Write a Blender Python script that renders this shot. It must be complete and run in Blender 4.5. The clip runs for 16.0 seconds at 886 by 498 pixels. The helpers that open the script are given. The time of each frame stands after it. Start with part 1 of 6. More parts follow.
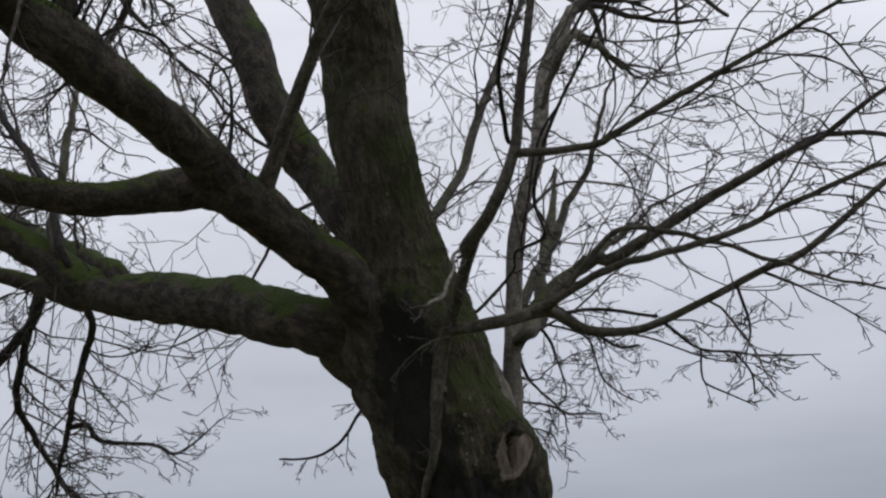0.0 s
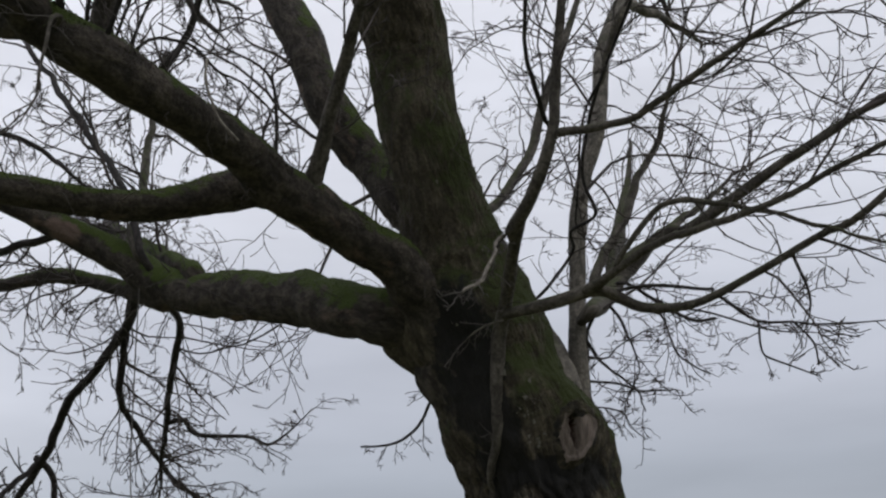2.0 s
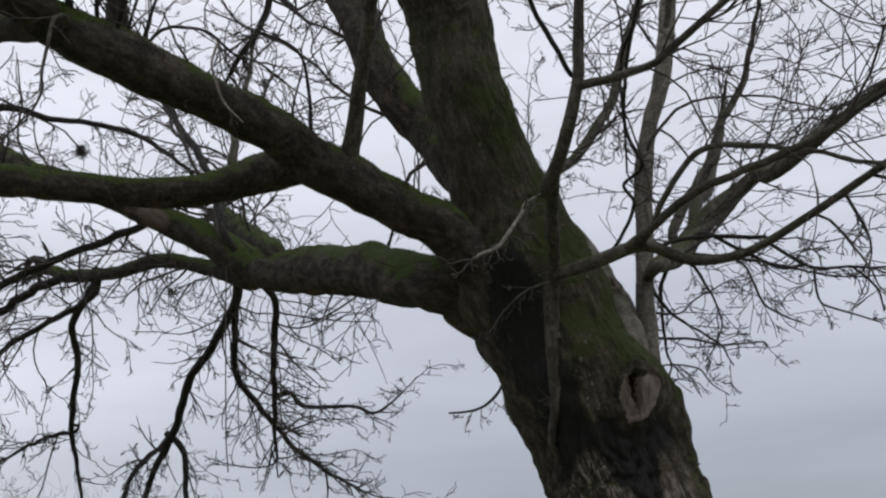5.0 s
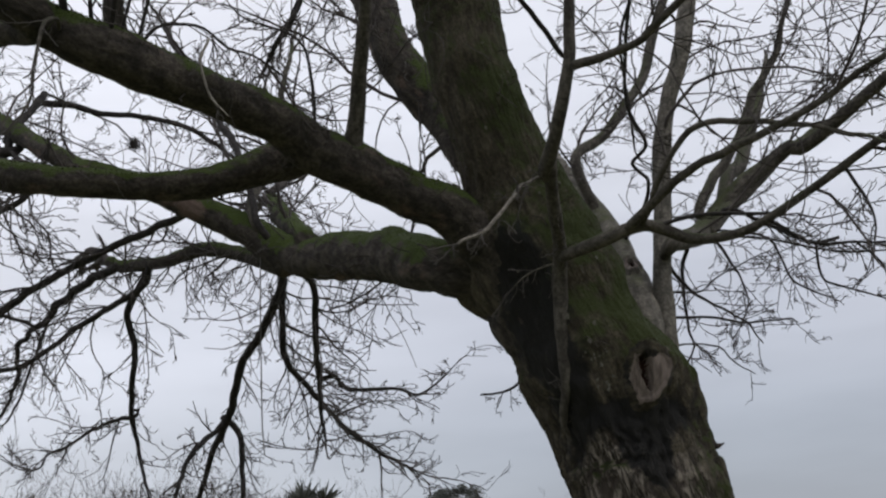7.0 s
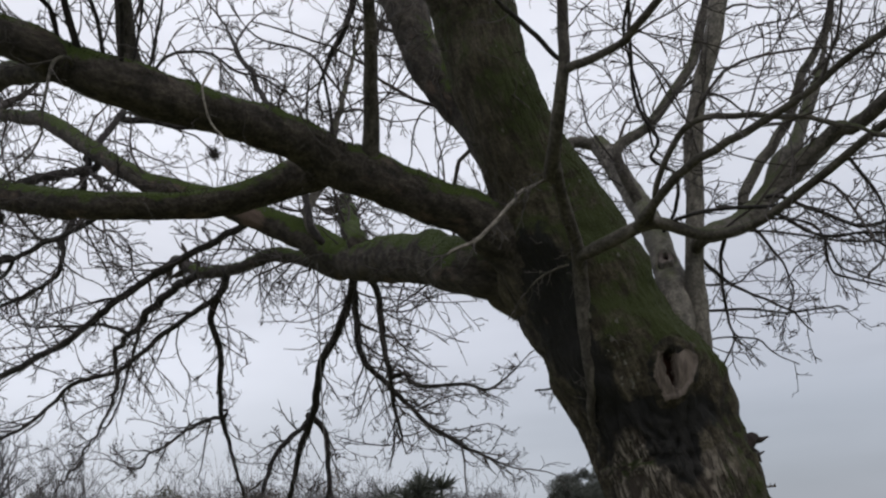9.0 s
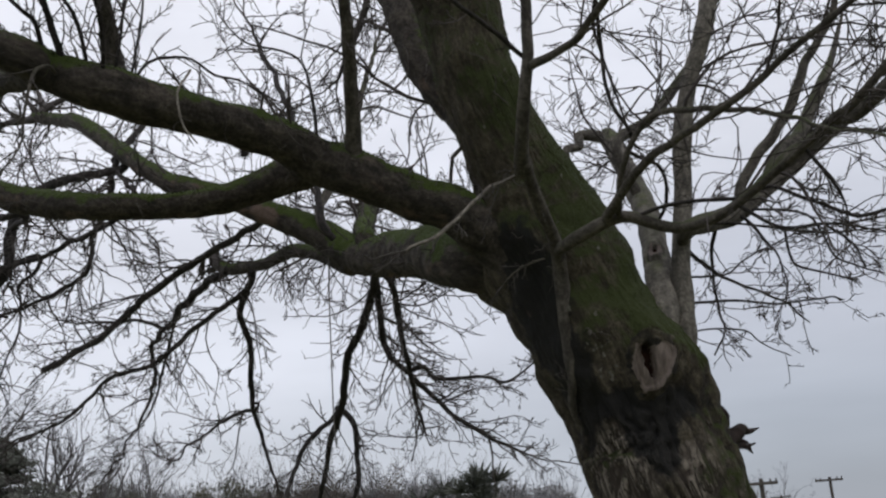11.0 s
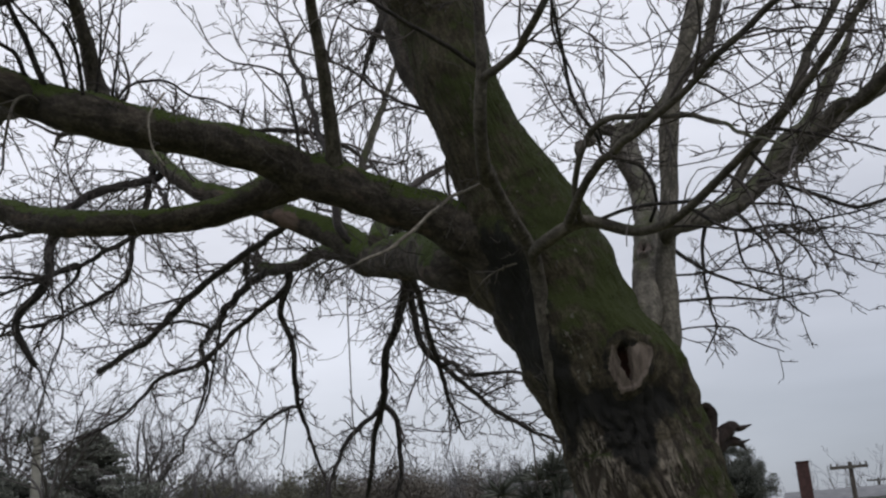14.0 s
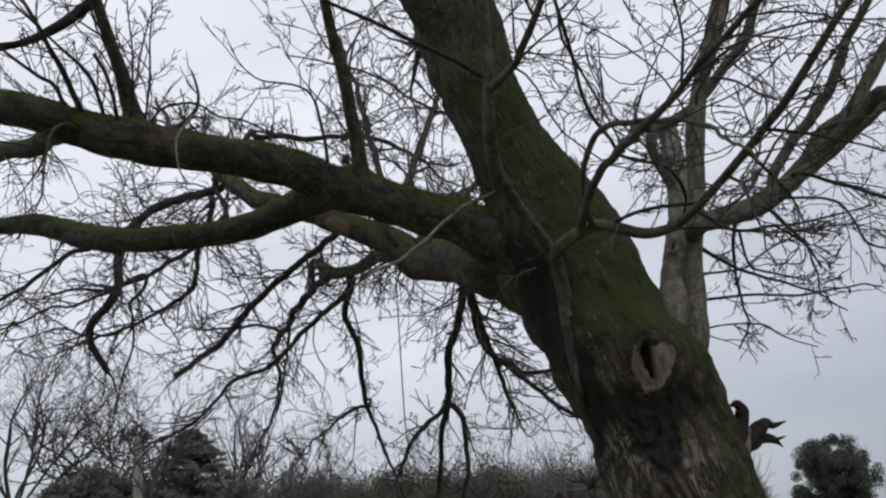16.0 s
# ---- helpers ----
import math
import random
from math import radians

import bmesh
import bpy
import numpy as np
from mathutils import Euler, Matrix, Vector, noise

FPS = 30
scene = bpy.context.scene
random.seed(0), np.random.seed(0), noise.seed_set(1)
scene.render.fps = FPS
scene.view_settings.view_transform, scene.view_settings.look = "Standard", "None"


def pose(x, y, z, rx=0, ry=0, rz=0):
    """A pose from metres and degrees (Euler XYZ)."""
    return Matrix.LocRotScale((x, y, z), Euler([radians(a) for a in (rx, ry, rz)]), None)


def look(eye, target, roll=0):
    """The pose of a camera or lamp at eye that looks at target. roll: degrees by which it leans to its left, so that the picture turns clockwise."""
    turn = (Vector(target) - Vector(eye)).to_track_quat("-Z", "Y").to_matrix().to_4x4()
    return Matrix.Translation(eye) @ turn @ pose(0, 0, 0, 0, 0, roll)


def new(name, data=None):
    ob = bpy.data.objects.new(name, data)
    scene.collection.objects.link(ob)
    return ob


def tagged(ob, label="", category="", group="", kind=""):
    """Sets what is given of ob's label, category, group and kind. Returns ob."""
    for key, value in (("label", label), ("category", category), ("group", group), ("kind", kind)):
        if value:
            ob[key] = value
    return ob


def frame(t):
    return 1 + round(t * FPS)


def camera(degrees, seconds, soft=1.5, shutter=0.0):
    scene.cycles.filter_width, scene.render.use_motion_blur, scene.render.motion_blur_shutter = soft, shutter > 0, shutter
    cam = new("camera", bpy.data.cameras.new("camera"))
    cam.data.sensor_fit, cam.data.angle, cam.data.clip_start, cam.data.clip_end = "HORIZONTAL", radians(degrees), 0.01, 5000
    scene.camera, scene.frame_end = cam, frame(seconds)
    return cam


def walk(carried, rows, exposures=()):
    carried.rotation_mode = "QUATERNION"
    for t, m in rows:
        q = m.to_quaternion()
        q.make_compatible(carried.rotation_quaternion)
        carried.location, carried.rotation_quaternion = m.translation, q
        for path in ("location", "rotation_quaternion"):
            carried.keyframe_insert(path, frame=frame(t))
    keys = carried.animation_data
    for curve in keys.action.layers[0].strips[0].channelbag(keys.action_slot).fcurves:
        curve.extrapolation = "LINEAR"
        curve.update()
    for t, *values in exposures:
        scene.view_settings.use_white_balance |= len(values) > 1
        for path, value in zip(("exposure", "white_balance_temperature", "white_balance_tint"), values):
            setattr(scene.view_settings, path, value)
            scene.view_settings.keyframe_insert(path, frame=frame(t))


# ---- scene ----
cam = camera(46.95, 16.0, soft=2.3)
PATH = [
    (0.0, -1.191, -5.016, 1.578, -9.34, 20.86, -2.14),
    (0.5, -1.109, -5.037, 1.581, -7.92, 20.83, -2.28),
    (1.0, -1.039, -5.065, 1.575, -6.24, 20.72, -2.51),
    (1.5, -0.971, -5.063, 1.579, -4.46, 20.47, -2.83),
    (2.0, -0.894, -5.065, 1.580, -2.61, 20.09, -3.07),
    (2.5, -0.811, -5.055, 1.579, -0.83, 19.73, -3.20),
    (3.0, -0.711, -5.036, 1.583, 1.00, 19.27, -3.37),
    (3.5, -0.618, -5.020, 1.595, 2.60, 18.85, -3.52),
    (4.0, -0.519, -5.004, 1.601, 4.20, 18.67, -3.70),
    (6.5, -0.106, -4.948, 1.591, 10.03, 17.77, -3.73),
    (7.0, 0.009, -4.940, 1.593, 11.56, 17.52, -3.79),
    (7.5, 0.143, -4.934, 1.605, 13.62, 17.37, -3.99),
    (8.0, 0.280, -4.924, 1.622, 15.62, 17.27, -4.18),
    (8.5, 0.389, -4.909, 1.630, 17.16, 17.19, -4.29),
    (9.0, 0.504, -4.894, 1.630, 18.57, 17.18, -4.23),
    (11.5, 0.996, -4.816, 1.582, 23.19, 16.90, -3.85),
    (12.0, 1.074, -4.796, 1.597, 24.18, 16.75, -3.92),
    (12.5, 1.153, -4.785, 1.601, 24.84, 16.71, -3.92),
    (13.0, 1.241, -4.756, 1.605, 25.55, 16.66, -3.91),
    (13.5, 1.338, -4.731, 1.612, 26.33, 16.62, -3.96),
    (14.0, 1.451, -4.714, 1.620, 27.29, 16.57, -4.06),
    (14.5, 1.555, -4.700, 1.628, 28.46, 16.56, -4.08),
    (15.0, 1.655, -4.690, 1.629, 29.93, 16.56, -4.20),
    (15.5, 1.746, -4.683, 1.628, 31.49, 16.60, -4.28),
    (16.0, 1.814, -4.654, 1.623, 32.64, 16.59, -4.29),
]
EXPOSURE = [(0.0, 0.0), (4.0, 0.03), (7.0, 0.12), (14.0, 0.12), (16.0, 0.05)]


def eye_pose(x, y, z, yaw, pitch, roll):
    """Heading from +y to the left, pitch up and roll, in degrees."""
    return pose(x, y, z, 0, 0, yaw) @ pose(0, 0, 0, 90 + pitch, 0, 0) @ pose(0, 0, 0, 0, 0, roll)


walk(cam, [(t, eye_pose(*row)) for t, *row in PATH], EXPOSURE)

# ---- overcast daylight ----
world = bpy.data.worlds.new("overcast")
scene.world = world
world.use_nodes = True
wn, wl = world.node_tree.nodes, world.node_tree.links
wn.clear()
w_out, w_bg = wn.new("ShaderNodeOutputWorld"), wn.new("ShaderNodeBackground")
w_sky = wn.new("ShaderNodeTexSky")
w_sky.sky_type, w_sky.sun_disc = "NISHITA", False
w_sky.sun_elevation, w_sky.sun_rotation = radians(38), radians(150)
w_dim = wn.new("ShaderNodeMix")
w_dim.data_type, w_dim.blend_type = "RGBA", "MULTIPLY"
w_dim.inputs["Factor"].default_value = 1.0
w_dim.inputs["B"].default_value = (0.10, 0.10, 0.10, 1)
w_co = wn.new("ShaderNodeTexCoord")
w_sep = wn.new("ShaderNodeSeparateXYZ")
w_ramp = wn.new("ShaderNodeValToRGB")
SKY_LIT = [(0.0, (0.52, 0.545, 0.605)), (0.10, (0.63, 0.655, 0.725)), (0.22, (0.725, 0.745, 0.825)), (0.40, (0.82, 0.835, 0.92)), (0.70, (0.90, 0.91, 0.995))]
SKY_DULL = [(0.0, (0.325, 0.35, 0.405)), (0.10, (0.395, 0.425, 0.49)), (0.22, (0.545, 0.57, 0.65)), (0.40, (0.765, 0.785, 0.87)), (0.70, (0.875, 0.885, 0.97))]
w_ramp_dull = wn.new("ShaderNodeValToRGB")
for node, table in ((w_ramp, SKY_LIT), (w_ramp_dull, SKY_DULL)):
    node.color_ramp.interpolation = "EASE"
    while len(node.color_ramp.elements) < len(table):
        node.color_ramp.elements.new(0.5 + 0.05 * len(node.color_ramp.elements))
    for e, (at, col) in zip(node.color_ramp.elements, table):
        e.position, e.color = at, (*col, 1)
w_side = wn.new("ShaderNodeMapRange")
w_side.interpolation_type = "SMOOTHSTEP"
w_side.inputs["From Min"].default_value, w_side.inputs["From Max"].default_value = -0.65, -0.05
w_both = wn.new("ShaderNodeMix")
w_both.data_type = "RGBA"
w_map = wn.new("ShaderNodeMapping")
w_map.inputs["Scale"].default_value = (1.5, 1.5, 7.0)
w_cloud = wn.new("ShaderNodeTexNoise")
w_cloud.inputs["Scale"].default_value, w_cloud.inputs["Detail"].default_value = 1.7, 4.0
w_cramp = wn.new("ShaderNodeMapRange")
w_cramp.inputs["From Min"].default_value, w_cramp.inputs["From Max"].default_value = 0.3, 0.7
w_cramp.inputs["To Min"].default_value, w_cramp.inputs["To Max"].default_value = 0.89, 1.08
w_mul = wn.new("ShaderNodeMix")
w_mul.data_type, w_mul.blend_type = "RGBA", "MULTIPLY"
w_mul.inputs["Factor"].default_value = 1.0
w_veil = wn.new("ShaderNodeMix")
w_veil.data_type = "RGBA"
w_veil.inputs["Factor"].default_value = 0.94
wl.new(w_co.outputs["Generated"], w_sep.inputs["Vector"])
wl.new(w_sep.outputs["Z"], w_ramp.inputs["Fac"])
wl.new(w_co.outputs["Generated"], w_map.inputs["Vector"])
wl.new(w_map.outputs["Vector"], w_cloud.inputs["Vector"])
wl.new(w_cloud.outputs["Fac"], w_cramp.inputs["Value"])
wl.new(w_sep.outputs["Z"], w_ramp_dull.inputs["Fac"])
wl.new(w_sep.outputs["X"], w_side.inputs["Value"])
wl.new(w_side.outputs["Result"], w_both.inputs["Factor"])
wl.new(w_ramp.outputs["Color"], w_both.inputs["A"])
wl.new(w_ramp_dull.outputs["Color"], w_both.inputs["B"])
wl.new(w_both.outputs["Result"], w_mul.inputs["A"])
wl.new(w_cramp.outputs["Result"], w_mul.inputs["B"])
wl.new(w_sky.outputs["Color"], w_dim.inputs["A"])
wl.new(w_dim.outputs["Result"], w_veil.inputs["A"])
wl.new(w_mul.outputs["Result"], w_veil.inputs["B"])
wl.new(w_veil.outputs["Result"], w_bg.inputs["Color"])
wl.new(w_bg.outputs["Background"], w_out.inputs["Surface"])
w_bg.inputs["Strength"].default_value = 1.0

sun = new("sun", bpy.data.lights.new("sun", "SUN"))
sun.data.energy, sun.data.angle, sun.data.color = 0.6, radians(25), (1.0, 0.97, 0.93)
sun.matrix_world = look((13, -9, 18), (0, 0, 0))


# ---- materials ----
def shader(name, rough=0.9, spec=0.25):
    mat = bpy.data.materials.new(name)
    mat.use_nodes = True
    nodes, links = mat.node_tree.nodes, mat.node_tree.links
    bsdf = nodes["Principled BSDF"]
    bsdf.inputs["Roughness"].default_value = rough
    bsdf.inputs["Specular IOR Level"].default_value = spec
    return mat, nodes, links, bsdf


def noise_node(nodes, links, vec, scale, detail=4.0, rough=0.55, stretch=None):
    if stretch:
        m = nodes.new("ShaderNodeMapping")
        m.inputs["Scale"].default_value = stretch
        links.new(vec, m.inputs["Vector"])
        vec = m.outputs["Vector"]
    n = nodes.new("ShaderNodeTexNoise")
    n.inputs["Scale"].default_value, n.inputs["Detail"].default_value, n.inputs["Roughness"].default_value = scale, detail, rough
    links.new(vec, n.inputs["Vector"])
    return n.outputs["Fac"]


def ramp(nodes, links, value, lo, hi):
    r = nodes.new("ShaderNodeMapRange")
    r.interpolation_type = "SMOOTHSTEP"
    r.inputs["From Min"].default_value, r.inputs["From Max"].default_value = lo, hi
    links.new(value, r.inputs["Value"])
    return r.outputs["Result"]


def mixed(nodes, links, fac, a, b, blend="MIX"):
    m = nodes.new("ShaderNodeMix")
    m.data_type, m.blend_type = "RGBA", blend
    for key, v in (("Factor", fac), ("A", a), ("B", b)):
        if isinstance(v, (int, float)):
            m.inputs[key].default_value = v
        elif isinstance(v, tuple):
            m.inputs[key].default_value = (*v, 1)
        else:
            links.new(v, m.inputs[key])
    return m.outputs["Result"]


def maths(nodes, links, op, a, b):
    m = nodes.new("ShaderNodeMath")
    m.operation = op
    for i, v in enumerate((a, b)):
        if isinstance(v, (int, float)):
            m.inputs[i].default_value = v
        else:
            links.new(v, m.inputs[i])
    return m.outputs[0]


def bark_material(name, dark, light, moss, moss_at, moss_soft, bump=0.02, furrow=(9, 9, 1.6), drift=False, bare=None):
    """Furrowed bark along the grain of the limb, with moss on what faces up and in drifts."""
    mat, nodes, links, bsdf = shader(name)
    att = nodes.new("ShaderNodeAttribute")
    att.attribute_name = "grain"
    grain = att.outputs["Vector"]
    geo = nodes.new("ShaderNodeNewGeometry")
    sep = nodes.new("ShaderNodeSeparateXYZ")
    links.new(geo.outputs["Normal"], sep.inputs["Vector"])
    ridges = noise_node(nodes, links, grain, 4.0, 6.0, 0.6, furrow)
    fine = noise_node(nodes, links, grain, 60.0, 4.0, 0.6)
    patch = noise_node(nodes, links, grain, 2.6, 4.0, 0.6)
    spots = noise_node(nodes, links, grain, 17.0, 3.0, 0.6)
    col = mixed(nodes, links, ramp(nodes, links, ridges, 0.36, 0.66), dark, light)
    col = mixed(nodes, links, maths(nodes, links, "MULTIPLY", ramp(nodes, links, patch, 0.42, 0.7), 0.55), col, tuple(0.45 * c for c in dark))
    col = mixed(nodes, links, maths(nodes, links, "MULTIPLY", ramp(nodes, links, spots, 0.66, 0.76), 0.5), col, tuple(1.6 * c for c in light))
    col = mixed(nodes, links, 0.65, col, mixed(nodes, links, ramp(nodes, links, fine, 0.3, 0.7), (0.30, 0.30, 0.30), (1.15, 1.15, 1.15)), "MULTIPLY")
    height = maths(nodes, links, "ADD", ridges, maths(nodes, links, "MULTIPLY", fine, 0.45))
    if bare:
        worn = noise_node(nodes, links, grain, 3.4, 5.0, 0.65, (1.0, 1.0, 0.6))
        col = mixed(nodes, links, maths(nodes, links, "MULTIPLY", ramp(nodes, links, worn, 0.55, 0.66), 0.85), col, mixed(nodes, links, fine, tuple(0.5 * c for c in bare), tuple(1.4 * c for c in bare)))
    if drift:
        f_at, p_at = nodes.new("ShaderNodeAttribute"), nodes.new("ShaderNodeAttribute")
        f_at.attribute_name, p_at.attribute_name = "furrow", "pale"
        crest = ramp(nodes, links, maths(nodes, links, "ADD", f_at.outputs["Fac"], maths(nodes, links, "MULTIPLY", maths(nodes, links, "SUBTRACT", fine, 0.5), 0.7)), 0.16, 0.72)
        sheet = ramp(nodes, links, maths(nodes, links, "ADD", p_at.outputs["Fac"], maths(nodes, links, "MULTIPLY", maths(nodes, links, "SUBTRACT", patch, 0.5), 3.0)), 0.25, 0.75)
        streak = noise_node(nodes, links, grain, 16.0, 6.0, 0.7, (1.6, 1.6, 1.0))
        slit = noise_node(nodes, links, grain, 1.0, 3.0, 0.55, (32, 32, 3.2))
        plate = noise_node(nodes, links, grain, 1.0, 2.0, 0.5, (22, 22, 14))
        crack = ramp(nodes, links, maths(nodes, links, "ABSOLUTE", maths(nodes, links, "SUBTRACT", maths(nodes, links, "ADD", slit, maths(nodes, links, "MULTIPLY", plate, 0.25)), 0.625), 0.0), 0.0, 0.075)
        weathered = mixed(nodes, links, ramp(nodes, links, streak, 0.35, 0.65), (0.095, 0.081, 0.064), (0.215, 0.188, 0.152))
        col = mixed(nodes, links, sheet, col, weathered)
        rugged = maths(nodes, links, "ADD", maths(nodes, links, "MULTIPLY", sheet, 0.75), 0.20)
        col = mixed(nodes, links, maths(nodes, links, "MULTIPLY", maths(nodes, links, "SUBTRACT", 1.0, crack), rugged), col, (0.026, 0.022, 0.017))
        height = maths(nodes, links, "ADD", height, maths(nodes, links, "MULTIPLY", maths(nodes, links, "MULTIPLY", crack, rugged), 1.1))
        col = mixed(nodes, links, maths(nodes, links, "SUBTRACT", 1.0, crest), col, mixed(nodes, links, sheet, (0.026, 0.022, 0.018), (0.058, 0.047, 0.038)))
    if moss:
        up = maths(nodes, links, "ADD", sep.outputs["Z"], maths(nodes, links, "MULTIPLY", maths(nodes, links, "SUBTRACT", patch, 0.5), 2.6))
        up = maths(nodes, links, "ADD", up, maths(nodes, links, "MULTIPLY", maths(nodes, links, "SUBTRACT", spots, 0.5), 0.9))
        if drift:
            m_at = nodes.new("ShaderNodeAttribute")
            m_at.attribute_name = "moss"
            up = maths(nodes, links, "ADD", up, maths(nodes, links, "MULTIPLY", maths(nodes, links, "SUBTRACT", m_at.outputs["Fac"], 0.35), 1.5))
        cover = ramp(nodes, links, up, moss_at - moss_soft, moss_at + moss_soft)
        tuft = noise_node(nodes, links, grain, 140.0, 3.0, 0.6)
        green = mixed(nodes, links, tuft, tuple(0.4 * c for c in moss), tuple(1.5 * c for c in moss))
        col = mixed(nodes, links, cover, col, green)
        height = maths(nodes, links, "ADD", height, maths(nodes, links, "MULTIPLY", maths(nodes, links, "MULTIPLY", tuft, cover), 0.5))
    if drift:
        # one attribute carries the wet stains and the shade painted on the trunk
        w_at = nodes.new("ShaderNodeAttribute")
        w_at.attribute_name = "wet_shade"
        soak_shade = ramp(nodes, links, maths(nodes, links, "ADD", w_at.outputs["Fac"], maths(nodes, links, "MULTIPLY", maths(nodes, links, "SUBTRACT", spots, 0.5), 1.6)), 0.25, 0.75)
        col = mixed(nodes, links, maths(nodes, links, "MULTIPLY", soak_shade, 0.92), col, (0.010, 0.010, 0.010))
    links.new(col, bsdf.inputs["Base Color"])
    b = nodes.new("ShaderNodeBump")
    b.inputs["Strength"].default_value, b.inputs["Distance"].default_value = 0.8, bump
    links.new(height, b.inputs["Height"])
    links.new(b.outputs["Normal"], bsdf.inputs["Normal"])
    return mat


def plain_material(name, a, b, scale=8.0, rough=0.85, bump=0.0, stretch=None, spec=0.25):
    mat, nodes, links, bsdf = shader(name, rough, spec)
    co = nodes.new("ShaderNodeTexCoord").outputs["Object"]
    big = noise_node(nodes, links, co, scale, 5.0, 0.6, stretch)
    small = noise_node(nodes, links, co, scale * 7.0, 3.0, 0.6, stretch)
    col = mixed(nodes, links, ramp(nodes, links, big, 0.3, 0.7), a, b)
    col = mixed(nodes, links, 0.35, col, mixed(nodes, links, small, (0.4, 0.4, 0.4), (1, 1, 1)), "MULTIPLY")
    links.new(col, bsdf.inputs["Base Color"])
    if bump:
        n = nodes.new("ShaderNodeBump")
        n.inputs["Strength"].default_value, n.inputs["Distance"].default_value = 0.7, bump
        links.new(small, n.inputs["Height"])
        links.new(n.outputs["Normal"], bsdf.inputs["Normal"])
    return mat


BARK_TRUNK = bark_material("trunk_bark", (0.043, 0.036, 0.025), (0.102, 0.087, 0.061), (0.033, 0.042, 0.011), 0.30, 0.34, 0.022, (6, 6, 2.0), True)
BARK_LIMB = bark_material("limb_bark", (0.029, 0.025, 0.021), (0.080, 0.068, 0.055), (0.044, 0.064, 0.011), 0.34, 0.20, 0.028, (4.5, 4.5, 2.8), bare=(0.125, 0.088, 0.070))
BARK_STEM = bark_material("stem_bark", (0.088, 0.081, 0.068), (0.190, 0.172, 0.144), (0.070, 0.080, 0.034), 0.85, 0.4, 0.008, (6, 6, 3))
BARK_VINE = bark_material("vine_bark", (0.055, 0.049, 0.041), (0.125, 0.112, 0.094), (0.045, 0.053, 0.020), 0.60, 0.4, 0.008, (6, 6, 3))
BARK_BRANCH = bark_material("branch_bark", (0.022, 0.020, 0.019), (0.054, 0.048, 0.045), None, 0.6, 0.3, 0.006, (10, 10, 4))
BARK_SHOOT = bark_material("shoot_bark", (0.13, 0.115, 0.095), (0.24, 0.22, 0.185), None, 0.6, 0.3, 0.004, (20, 20, 5))
TWIG = plain_material("twig_bark", (0.038, 0.033, 0.031), (0.084, 0.072, 0.067), 3.0)
TWIG_PALE = plain_material("pale_twig_bark", (0.045, 0.04, 0.036), (0.09, 0.08, 0.07), 3.0)
SCAR = plain_material("bare_wood", (0.088, 0.070, 0.060), (0.235, 0.192, 0.168), 9.0, 0.8, 0.01, (3, 3, 0.6))
ROT = plain_material("rotten_wood", (0.014, 0.008, 0.007), (0.050, 0.020, 0.014), 12.0, 0.95, 0.01)
SPLINTER = plain_material("splintered_wood", (0.014, 0.010, 0.009), (0.036, 0.025, 0.021), 14.0, 0.85, 0.01)
FUNGUS = plain_material("pale_fungus", (0.075, 0.072, 0.055), (0.15, 0.142, 0.118), 30.0)
GRASS = plain_material("winter_grass", (0.10, 0.115, 0.05), (0.17, 0.17, 0.09), 0.6, 0.95)
# far twigs: base colour paled to stand in for distance haze
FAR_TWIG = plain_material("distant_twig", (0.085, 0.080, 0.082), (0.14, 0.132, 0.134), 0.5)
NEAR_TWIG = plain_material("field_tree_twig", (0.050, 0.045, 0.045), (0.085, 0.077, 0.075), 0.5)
# scrub colour is lifted too, for the haze over the field
BROWN_SCRUB = plain_material("brown_scrub", (0.115, 0.102, 0.088), (0.20, 0.182, 0.158), 0.4)
FAR_TRUNK = plain_material("distant_bark", (0.055, 0.049, 0.047), (0.09, 0.082, 0.078), 0.7)
# needles are painted paler than their own green to give haze
CONIFER = plain_material("conifer_needles", (0.110, 0.118, 0.102), (0.180, 0.190, 0.165), 0.8)
EVERGREEN = plain_material("evergreen_leaves", (0.060, 0.066, 0.058), (0.108, 0.114, 0.096), 0.9)
# haze is mixed into the wood's pale grey and the hedge colour below
HAZE_TINTED_WOOD = plain_material("haze_tinted_wood", (0.20, 0.20, 0.205), (0.29, 0.285, 0.285), 0.4)
HEDGE = plain_material("hedge_leaves", (0.095, 0.094, 0.068), (0.155, 0.150, 0.112), 0.5)
BRICK = plain_material("red_brick", (0.045, 0.026, 0.025), (0.080, 0.042, 0.039), 6.0)
POLE = plain_material("weathered_pole", (0.06, 0.05, 0.045), (0.10, 0.09, 0.08), 3.0)
CONCRETE = plain_material("grey_post", (0.20, 0.195, 0.17), (0.30, 0.29, 0.26), 3.0)
RENDERED = plain_material("pale_wall", (0.52, 0.53, 0.54), (0.66, 0.67, 0.68), 1.0)
ROOF = plain_material("grey_roof", (0.14, 0.145, 0.155), (0.21, 0.215, 0.225), 2.0)
MOSS = plain_material("moss", (0.016, 0.023, 0.006), (0.039, 0.055, 0.013), 14.0, 0.95)
CORD = plain_material("cord", (0.09, 0.085, 0.08), (0.14, 0.13, 0.12), 4.0)


